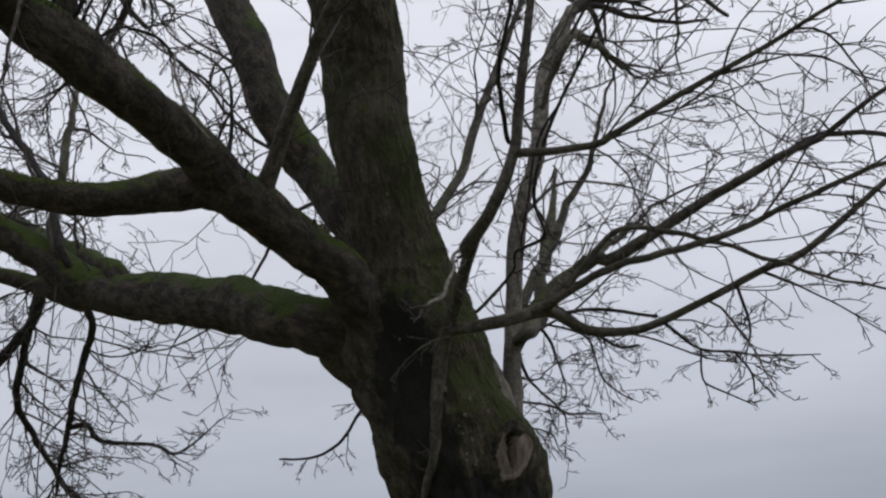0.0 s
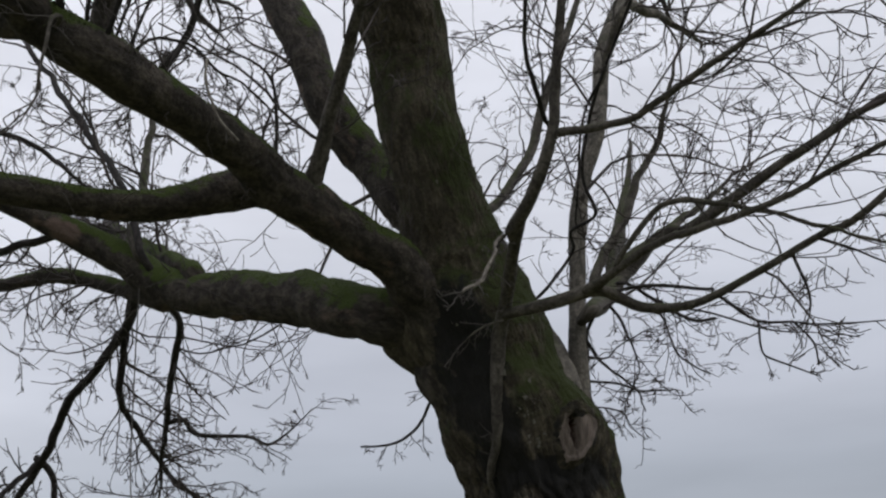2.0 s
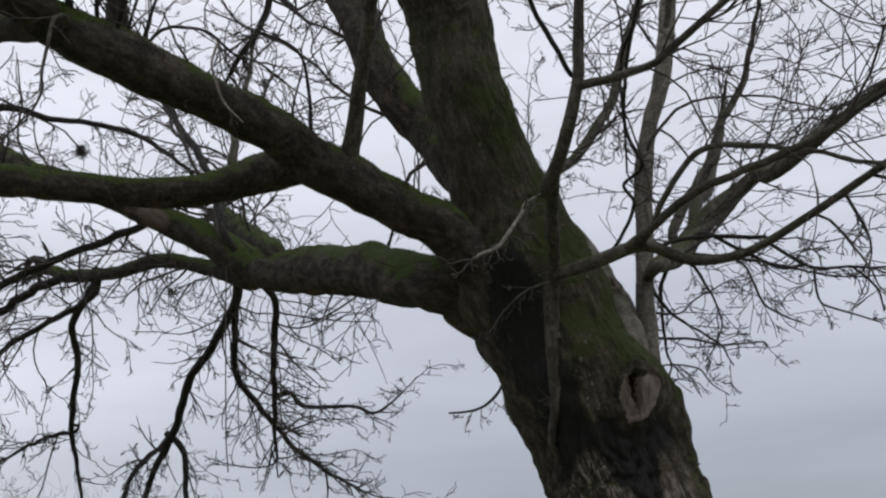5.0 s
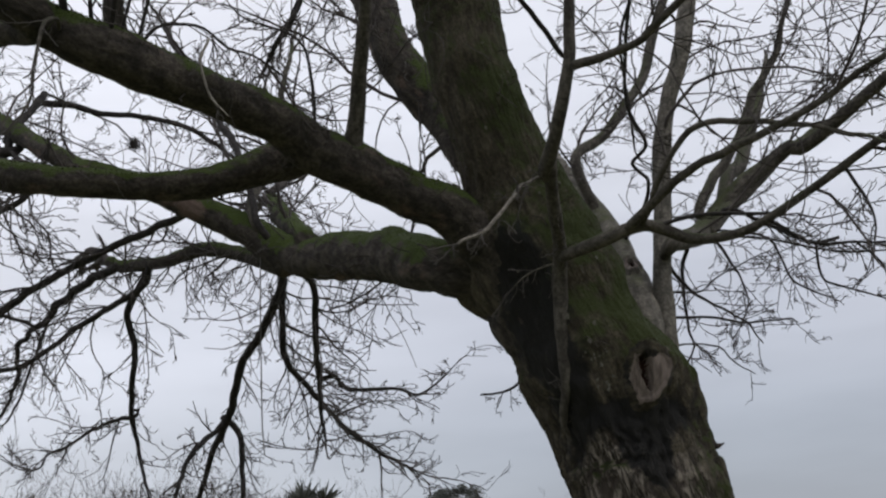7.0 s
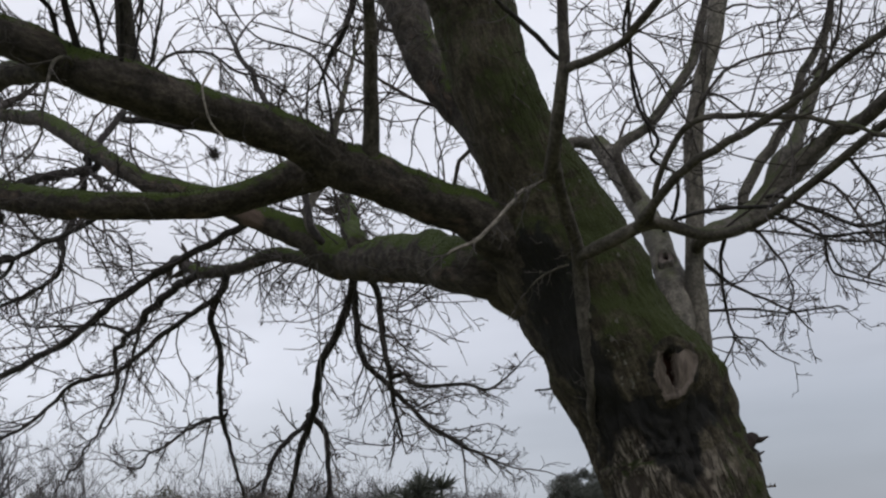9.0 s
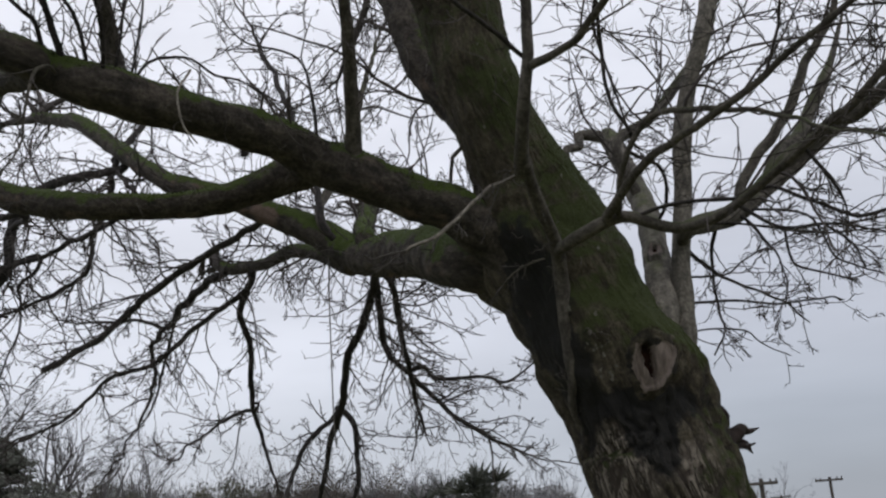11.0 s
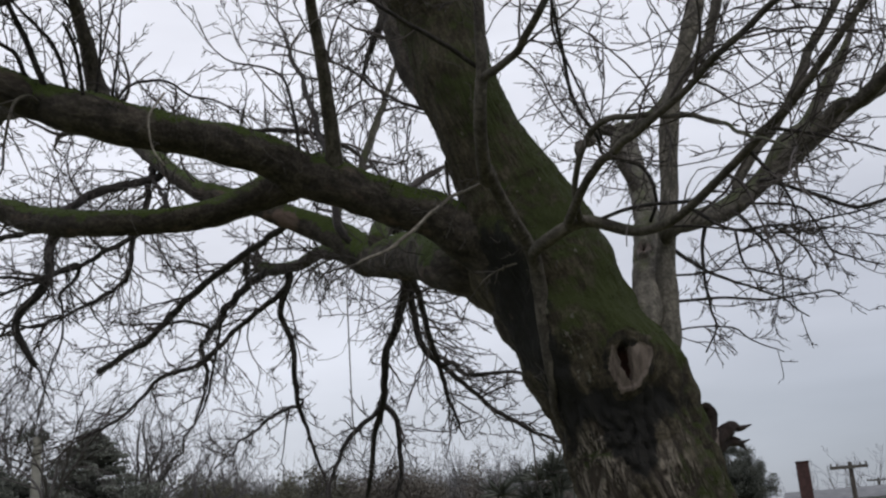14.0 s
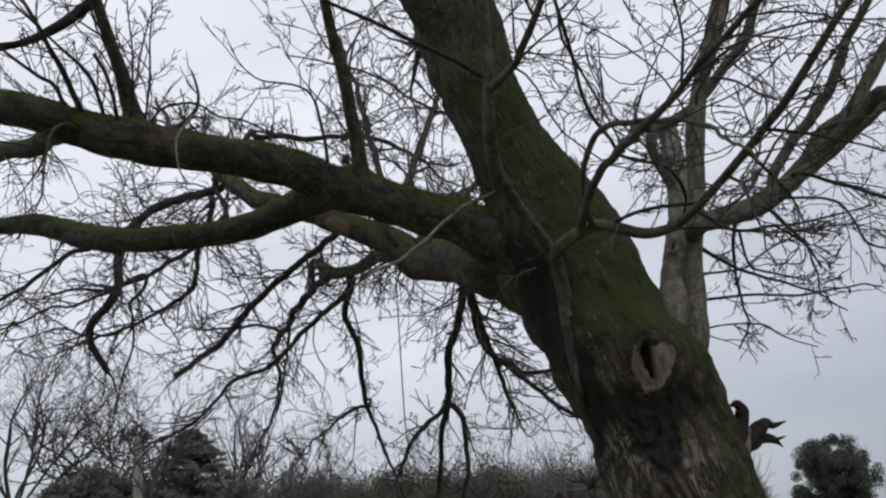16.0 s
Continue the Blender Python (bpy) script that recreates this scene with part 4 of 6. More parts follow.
branchc1_b = limb('branch', 'branchC1_b', [(-5.37, 1.16, 4.12, 0.024), (-5.19, 1.30, 4.20, 0.022), (-5.27, 1.35, 4.10, 0.017), (-5.45, 1.34, 3.99, 0.014), (-5.45, 1.38, 3.88, 0.011), (-5.54, 1.47, 3.65, 0.010), (-5.69, 1.51, 3.45, 0.008), (-5.89, 1.56, 3.13, 0.005)],
    BARK_BRANCH, 'thin bent drooping branch', 'branchC1', sides=8, amount=0.1, crook=0.015, step=0.035, freq=6.0)
twigs('branchC1_b', branchc1_b, 9, 0.45, 0.006, (0, 0, -0.3), 0.25, 1.0, 1, thin=0.0032, seed=151)
branchc1_c = limb('branch', 'branchC1_c', [(-5.37, 1.12, 4.08, 0.024), (-5.49, 1.04, 4.08, 0.018), (-5.70, 0.96, 4.12, 0.014), (-5.91, 0.89, 4.10, 0.011), (-6.10, 0.85, 4.08, 0.007)],
    BARK_BRANCH, 'thin level branch', 'branchC1', sides=8, amount=0.1, crook=0.015, step=0.035, freq=6.0)
twigs('branchC1_c', branchc1_c, 8, 0.45, 0.006, (0, 0, -0.3), 0.25, 1.0, 1, thin=0.0032, seed=152)
branchc1_d = limb('branch', 'branchC1_d', [(-5.60, 1.21, 3.40, 0.015), (-5.56, 1.26, 3.32, 0.010), (-5.56, 1.30, 3.22, 0.008), (-5.53, 1.37, 3.07, 0.004)],
    BARK_BRANCH, 'thin twiggy end', 'branchC1', sides=8, amount=0.1, crook=0.015, step=0.035, freq=6.0)
twigs('branchC1_d', branchc1_d, 3, 0.45, 0.006, (0, 0, -0.3), 0.25, 1.0, 1, thin=0.0032, seed=153)
branchc2 = limb('branch', 'branchC2', [(-5.17, 2.13, 5.27, 0.034), (-5.26, 2.07, 4.76, 0.026), (-5.33, 2.01, 4.28, 0.021), (-5.61, 1.78, 3.99, 0.016), (-5.90, 1.51, 3.83, 0.013), (-6.22, 1.16, 3.89, 0.009)],
    BARK_BRANCH, 'dark crooked branch', 'limbC', sides=12, amount=0.1, crook=0.06, step=0.035, freq=6.0)
twigs('branchC2', branchc2, 30, 1.0, 0.0108, (0, 0, -0.2), 0.1, 1.0, 2, thin=0.0038, seed=37)
branchb2 = limb('branch', 'branchB2', [(-4.47, 1.58, 4.62, 0.025), (-5.01, 1.32, 4.22, 0.021), (-5.59, 0.97, 4.01, 0.014), (-6.18, 0.60, 3.83, 0.009), (-6.59, 0.34, 3.71, 0.004)],
    BARK_BRANCH, 'dark crooked branch', 'branchC2', sides=10, amount=0.1, crook=0.06, step=0.035, freq=6.0)
twigs('branchB2', branchb2, 24, 0.9, 0.0095, (0, 0, -0.2), 0.1, 1.0, 2, thin=0.0038, seed=38)
branchb4 = limb('branch', 'branchB4', [(-4.74, 0.67, 4.31, 0.024), (-5.22, 0.45, 4.14, 0.020), (-5.69, 0.26, 3.92, 0.015), (-6.38, -0.02, 3.61, 0.008)],
    BARK_BRANCH, 'dark crooked branch', 'branchC1', sides=10, amount=0.1, crook=0.06, step=0.035, freq=6.0)
twigs('branchB4', branchb4, 18, 0.9, 0.0095, (0, 0, -0.2), 0.1, 1.0, 2, thin=0.0038, seed=39)
vine1 = limb('shoot', 'vine1', [(-0.40, -0.68, 3.24, 0.008), (-0.47, -0.90, 3.11, 0.009), (-0.53, -1.09, 2.96, 0.008), (-0.59, -1.26, 2.83, 0.008), (-0.66, -1.37, 2.75, 0.006)],
    BARK_SHOOT, 'pale thin shoot', 'shootU', sides=10, amount=0.05, crook=0.03)
twigs('vine1', vine1, 9, 0.16, 0.004, (0, 0, -0.6), 0.2, 1.0, 1, seed=40, material=TWIG_PALE)
twiga = limb('shoot', 'twigA', [(-0.22, -1.03, 3.64, 0.011), (-0.30, -1.27, 3.70, 0.011), (-0.36, -1.55, 3.72, 0.009), (-0.39, -1.84, 3.71, 0.008), (-0.45, -2.43, 3.69, 0.004)],
    BARK_BRANCH, 'thin bare shoot', 'shootU', sides=8, amount=0.04, crook=0.012)
twigs('twigA', twiga, 6, 0.35, 0.004, (0, 0, 0.1), 0.2, 1.0, 1, seed=41)
sidea = limb('branch', 'sideA', [(0.13, 0.49, 3.10, 0.012), (0.21, 0.70, 3.02, 0.010), (0.34, 0.90, 2.94, 0.008), (0.54, 1.11, 2.86, 0.006), (0.64, 1.40, 2.78, 0.004)],
    BARK_BRANCH, 'dark drooping side branch', 'stemE', sides=8, crook=0.02)
twigs('sideA', sidea, 8, 0.35, 0.004, (0.1, 0, -0.3), 0.15, 1.0, 2, seed=81, tip=False)
sideb = limb('branch', 'sideB', [(0.26, 0.80, 3.25, 0.012), (0.22, 0.85, 3.16, 0.011), (0.20, 0.85, 2.99, 0.009), (0.20, 0.90, 2.81, 0.008), (0.22, 0.90, 2.71, 0.006), (0.15, 0.89, 2.58, 0.005)],
    BARK_BRANCH, 'dark hanging side branch', 'limbR2', sides=8, crook=0.02)
twigs('sideB', sideb, 7, 0.32, 0.004, (0.2, 0, 0), 0.2, 1.0, 2, seed=83, tip=False)
sidec = limb('branch', 'sideC', [(0.09, 0.47, 2.95, 0.007), (0.27, 0.70, 2.98, 0.006), (0.37, 0.80, 3.06, 0.005), (0.48, 0.91, 3.14, 0.005), (0.66, 1.10, 3.25, 0.004)],
    BARK_BRANCH, 'thin bare side branch', 'stemE', sides=8, crook=0.02)
twigs('sideC', sidec, 8, 0.3, 0.004, (0.2, 0, 0.1), 0.15, 1.0, 2, seed=84)
sided = limb('branch', 'sideD', [(0.06, 0.44, 2.79, 0.009), (0.12, 0.54, 2.82, 0.008), (0.34, 0.70, 2.83, 0.007), (0.54, 0.91, 2.82, 0.006), (0.75, 1.10, 2.85, 0.005), (0.85, 1.30, 2.87, 0.004)],
    BARK_BRANCH, 'thin bare side branch', 'stemE', sides=8, crook=0.02)
twigs('sideD', sided, 9, 0.32, 0.004, (0.2, 0, -0.2), 0.1, 1.0, 2, seed=85, tip=False)
sidee = limb('branch', 'sideE', [(0.04, 0.39, 2.63, 0.006), (0.18, 0.55, 2.66, 0.005), (0.34, 0.70, 2.65, 0.005), (0.40, 0.80, 2.59, 0.004), (0.53, 1.01, 2.54, 0.003)],
    BARK_BRANCH, 'thin bare side branch', 'stemE', sides=8, crook=0.02)
twigs('sideE', sidee, 6, 0.25, 0.004, (0.1, 0, -0.2), 0.1, 1.0, 1, seed=86, tip=False)
sidef = limb('branch', 'sideF', [(0.38, 0.95, 3.36, 0.010), (0.48, 1.01, 3.25, 0.009), (0.54, 1.11, 3.16, 0.007), (0.57, 1.11, 3.00, 0.005), (0.53, 1.31, 2.88, 0.004)],
    BARK_BRANCH, 'dark arched side branch', 'limbR2', sides=8, crook=0.02)
twigs('sideF', sidef, 8, 0.4, 0.004, (0.2, 0, 0), 0.15, 1.0, 2, seed=87, tip=False)
sideg = limb('branch', 'sideG', [(0.69, 1.10, 3.38, 0.008), (0.79, 1.20, 3.25, 0.007), (0.83, 1.20, 3.11, 0.007), (0.94, 1.29, 3.06, 0.006), (1.08, 1.38, 3.01, 0.005)],
    BARK_BRANCH, 'thin bare side branch', 'limbR2', sides=8, crook=0.02)
twigs('sideG', sideg, 9, 0.4, 0.004, (0.2, 0, 0), 0.15, 1.0, 2, seed=88, tip=False)
sideh = limb('branch', 'sideH', [(0.52, 1.21, 3.59, 0.013), (0.63, 1.20, 3.55, 0.012), (0.76, 1.25, 3.48, 0.012), (0.91, 1.29, 3.40, 0.011), (1.02, 1.28, 3.34, 0.011), (1.17, 1.37, 3.37, 0.010)],
    BARK_BRANCH, 'dark wavy side branch', 'limbR2', sides=8, crook=0.02)
twigs('sideH', sideh, 10, 0.5, 0.005, (0.2, 0, 0), 0.15, 1.0, 2, seed=89, tip=False)
hooka = limb('shoot', 'hookA', [(-2.15, -1.72, 3.75, 0.008), (-2.10, -1.81, 3.74, 0.008), (-2.11, -1.87, 3.70, 0.008), (-2.11, -1.91, 3.60, 0.007), (-2.12, -1.92, 3.45, 0.006), (-2.12, -1.92, 3.35, 0.005), (-2.14, -1.94, 3.27, 0.004)],
    BARK_VINE, 'pale hooked shoot on the limb', None, sides=8, amount=0.05, crook=0.012)
twigs('hookA', hooka, 6, 0.2, 0.004, (0, 0, -0.4), 0.3, 1.0, 1, seed=91, material=TWIG_PALE)
hookb = limb('shoot', 'hookB', [(-1.64, -1.44, 3.76, 0.006), (-1.62, -1.56, 3.59, 0.005), (-1.56, -1.60, 3.41, 0.005), (-1.48, -1.61, 3.31, 0.003)],
    BARK_SHOOT, 'pale curled shoot on the limb', None, sides=8, amount=0.05, crook=0.008)
twigs('hookB', hookb, 3, 0.1, 0.003, (0, 0, -0.4), 0.3, 1.0, 0, seed=92, material=TWIG_PALE, tip=False)
hookc = limb('shoot', 'hookC', [(-0.41, -0.35, 2.93, 0.006), (-0.48, -0.40, 2.90, 0.006), (-0.55, -0.42, 2.86, 0.005), (-0.61, -0.41, 2.81, 0.004)],
    BARK_VINE, 'pale curled shoot on the trunk', None, sides=8, amount=0.05, crook=0.015)
twigs('hookC', hookc, 6, 0.14, 0.004, (0, 0, -0.8), 0.1, 1.0, 0, seed=93, material=TWIG_PALE)
crossx = limb('branch', 'crossX', [(0.01, 0.77, 3.47, 0.011), (0.08, 0.32, 3.51, 0.010), (0.01, -0.09, 3.47, 0.009), (0.08, -0.41, 3.44, 0.009), (0.02, -0.50, 3.61, 0.009), (0.05, -0.68, 3.84, 0.009), (0.13, -1.00, 4.04, 0.008), (0.25, -1.45, 4.30, 0.006)],
    BARK_BRANCH, 'thin dark branch crossing before the stem', 'stubF', sides=8, amount=0.06, crook=0.008)
twigs('crossX', crossx, 12, 0.5, 0.004, (0, 0, 0.2), 0.25, 1.0, 2, seed=102)
hookd = limb('branch', 'hookD', [(-2.88, 3.45, 3.25, 0.026), (-2.72, 3.43, 3.26, 0.022), (-2.64, 3.49, 3.15, 0.019), (-2.24, 3.57, 3.13, 0.015), (-2.08, 3.71, 3.08, 0.014), (-1.95, 3.89, 3.19, 0.010), (-1.78, 4.08, 3.39, 0.005)],
    BARK_BRANCH, 'dark arched branch off the drooping branch', 'hangC', sides=10, amount=0.08, crook=0.008)
twigs('hookD', hookd, 16, 0.45, 0.006, (0.1, 0, 0.0), 0.15, 1.0, 2, thin=0.0032, seed=103)
spraya = limb('branch', 'sprayA', [(0.53, -0.70, 2.91, 0.009), (0.60, -0.71, 2.84, 0.008), (0.70, -0.71, 2.77, 0.007), (0.83, -0.74, 2.76, 0.006), (0.92, -0.76, 2.74, 0.005), (1.06, -0.79, 2.73, 0.004), (1.22, -0.82, 2.72, 0.003)],
    BARK_BRANCH, 'long thin straight twig', 'branchR1', sides=8, amount=0.06, crook=0.010)
twigs('sprayA', spraya, 7, 0.22, 0.004, (0.2, 0, 0), 0.1, 1.0, 1, seed=111, fork=0.4, tip=False)
sprayb = limb('branch', 'sprayB', [(0.70, -0.71, 2.77, 0.006), (0.71, -0.68, 2.65, 0.005), (0.74, -0.68, 2.61, 0.005), (0.85, -0.68, 2.56, 0.004), (0.93, -0.68, 2.52, 0.003)],
    BARK_BRANCH, 'thin drooping twig', 'sprayA', sides=8, amount=0.06, crook=0.010)
twigs('sprayB', sprayb, 4, 0.16, 0.003, (0, 0, -0.3), 0.1, 1.0, 1, seed=112, fork=0.4, tip=False)
sprayc = limb('branch', 'sprayC', [(0.84, -0.74, 2.76, 0.005), (0.94, -0.69, 2.67, 0.005), (0.97, -0.63, 2.58, 0.003)],
    BARK_BRANCH, 'thin drooping twig', 'sprayA', sides=8, amount=0.06, crook=0.010)
twigs('sprayC', sprayc, 4, 0.18, 0.003, (0.2, 0, 0), 0.1, 1.0, 1, seed=113, fork=0.4, tip=False)
sprayd = limb('branch', 'sprayD', [(0.83, -0.89, 3.03, 0.008), (0.90, -0.81, 2.91, 0.007), (0.93, -0.76, 2.85, 0.005), (0.94, -0.71, 2.81, 0.004)],
    BARK_BRANCH, 'thin drooping twig', 'branchR1', sides=8, amount=0.06, crook=0.010)
twigs('sprayD', sprayd, 4, 0.22, 0.003, (0.2, 0, 0), 0.1, 1.0, 1, seed=114, fork=0.4, tip=True)
spraye = limb('branch', 'sprayE', [(0.92, -0.96, 3.07, 0.008), (1.05, -0.97, 3.01, 0.007), (1.11, -0.98, 2.98, 0.005), (1.26, -0.99, 2.90, 0.004), (1.44, -0.98, 2.79, 0.003)],
    BARK_BRANCH, 'thin arching twig', 'branchR1', sides=8, amount=0.06, crook=0.010)
twigs('sprayE', spraye, 5, 0.25, 0.003, (0.2, 0, -0.1), 0.1, 1.0, 1, seed=115, fork=0.4, tip=True)
sprayf = limb('branch', 'sprayF', [(0.37, -0.60, 2.89, 0.006), (0.54, -0.57, 2.86, 0.005), (0.73, -0.53, 2.80, 0.005), (0.87, -0.50, 2.78, 0.004), (1.04, -0.48, 2.77, 0.003)],
    BARK_BRANCH, 'thin arching twig', 'branchR1', sides=8, amount=0.06, crook=0.010)
twigs('sprayF', sprayf, 5, 0.2, 0.003, (0.2, 0, -0.1), 0.1, 1.0, 1, seed=116, fork=0.4, tip=True)
sprayg = limb('branch', 'sprayG', [(0.08, -0.56, 2.98, 0.010), (0.14, -0.57, 2.99, 0.009), (0.26, -0.58, 3.00, 0.009), (0.39, -0.58, 2.99, 0.009), (0.56, -0.58, 2.97, 0.008)],
    BARK_BRANCH, 'slender branch beside the curved branch', 'branchR1', sides=8, amount=0.06, crook=0.010)
twigs('sprayG', sprayg, 3, 0.2, 0.003, (0.2, 0, 0.1), 0.1, 1.0, 1, seed=117, fork=0.4, tip=False)
fana = limb('shoot', 'fanA', [(-2.05, -1.53, 3.73, 0.011), (-1.90, -1.72, 3.91, 0.009), (-1.81, -1.90, 3.98, 0.008)],
    BARK_BRANCH, 'straight dark shoot leaning over the limb', 'limbA', sides=8, amount=0.06, crook=0.010)
twigs('fanA', fana, 8, 0.3, 0.004, (0, 0, 0.4), 0.1, 1.0, 1, seed=121, fork=0.4, tip=False)
fanb = limb('shoot', 'fanB', [(-2.17, -1.63, 3.78, 0.018), (-2.12, -1.82, 4.00, 0.015), (-2.07, -1.96, 4.09, 0.012), (-2.03, -2.12, 4.22, 0.009)],
    BARK_BRANCH, 'straight dark shoot leaning over the limb', 'limbA', sides=8, amount=0.06, crook=0.010)
twigs('fanB', fanb, 8, 0.3, 0.004, (0, 0, 0.4), 0.1, 1.0, 1, seed=122, fork=0.4, tip=True)
fanc = limb('shoot', 'fanC', [(-2.08, -1.56, 3.74, 0.011), (-2.04, -1.72, 3.97, 0.009), (-2.04, -1.85, 4.06, 0.008), (-2.05, -1.98, 4.13, 0.006), (-2.08, -2.14, 4.23, 0.005)],
    BARK_BRANCH, 'straight dark shoot leaning over the limb', 'limbA', sides=8, amount=0.06, crook=0.010)
twigs('fanC', fanc, 8, 0.3, 0.004, (0, 0, 0.4), 0.1, 1.0, 1, seed=123, fork=0.4, tip=True)
fand = limb('shoot', 'fanD', [(-2.24, -1.69, 3.80, 0.012), (-2.17, -1.84, 3.94, 0.010), (-2.13, -1.96, 3.94, 0.009), (-2.15, -2.13, 4.01, 0.007)],
    BARK_BRANCH, 'straight dark shoot leaning over the limb', 'limbA', sides=8, amount=0.06, crook=0.010)
twigs('fanD', fand, 8, 0.3, 0.004, (0, 0, 0.4), 0.1, 1.0, 1, seed=124, fork=0.4, tip=True)
fane = limb('shoot', 'fanE', [(-1.99, -1.44, 3.71, 0.007), (-1.86, -1.51, 3.99, 0.006), (-1.79, -1.57, 4.18, 0.004), (-1.71, -1.63, 4.36, 0.003)],
    BARK_BRANCH, 'straight dark shoot leaning over the limb', 'limbA', sides=8, amount=0.06, crook=0.010)
twigs('fanE', fane, 8, 0.3, 0.004, (0, 0, 0.4), 0.1, 1.0, 1, seed=125, fork=0.4, tip=True)
fanf = limb('shoot', 'fanF', [(-2.02, -1.50, 3.72, 0.007), (-1.91, -1.58, 4.01, 0.006), (-1.85, -1.65, 4.22, 0.004), (-1.80, -1.73, 4.40, 0.003)],
    BARK_BRANCH, 'straight dark shoot leaning over the limb', 'limbA', sides=8, amount=0.06, crook=0.010)
twigs('fanF', fanf, 8, 0.3, 0.004, (0, 0, 0.4), 0.1, 1.0, 1, seed=126, fork=0.4, tip=True)
fang = limb('branch', 'fanG', [(-1.47, -0.59, 3.58, 0.010), (-1.46, -0.67, 3.88, 0.009), (-1.50, -0.75, 4.10, 0.007), (-1.71, -0.87, 4.18, 0.005), (-1.78, -0.92, 4.25, 0.004)],
    BARK_BRANCH, 'thin crooked branch on the limb', 'limbA', sides=8, amount=0.06, crook=0.010)
twigs('fanG', fang, 8, 0.25, 0.004, (0, 0, 0.4), 0.1, 1.0, 1, seed=128, fork=0.4, tip=True)
fanh = limb('branch', 'fanH', [(-2.00, -1.46, 3.72, 0.008), (-1.88, -1.44, 3.86, 0.007), (-1.80, -1.39, 3.88, 0.007), (-1.71, -1.33, 3.87, 0.006), (-1.63, -1.26, 3.80, 0.006), (-1.54, -1.20, 3.78, 0.005), (-1.44, -1.11, 3.71, 0.005)],
    BARK_BRANCH, 'thin arching branch on the limb', 'limbA', sides=8, amount=0.06, crook=0.010)
twigs('fanH', fanh, 12, 0.25, 0.004, (0, 0, 0.5), 0.1, 1.0, 1, seed=129, fork=0.4, tip=True)
elbow = limb('limb', 'elbow', [(-0.63, 2.49, 4.64, 0.050), (-0.85, 2.48, 4.72, 0.040), (-0.85, 2.38, 4.59, 0.035), (-0.92, 2.28, 4.55, 0.035), (-0.92, 2.25, 4.46, 0.028)],
    BARK_STEM, 'broken crooked elbow at the top of the stem', 'stubF', sides=18, amount=0.22, freq=9, crook=0.004)
twigs('elbow', elbow, 4, 0.3, 0.005, (0, 0, 0.2), 0.3, 1.0, 1, seed=131, tip=False)
crossy = limb('branch', 'crossY', [(0.09, -0.85, 3.95, 0.008), (0.03, -0.72, 3.88, 0.007), (0.02, -0.54, 3.80, 0.006), (0.03, -0.34, 3.66, 0.006), (0.03, -0.14, 3.52, 0.005)],
    BARK_BRANCH, 'thin dark branch crossing before the stem', 'crossX', sides=8, amount=0.06, crook=0.006)
twigs('crossY', crossy, 7, 0.35, 0.004, (0, 0, 0.1), 0.25, 1.0, 1, seed=132)
# ---- marks on the tree ----
def skin_point(key, place):
    """The point of a limb's bark nearest to a place, and the way out of the limb there."""
    v, c = SKIN[key], GROWN[key][:, :3]
    p = v[np.linalg.norm(v - np.array(place), axis=1).argmin()]
    q = c[np.linalg.norm(c - p, axis=1).argmin()]
    return p, unit(p - q)


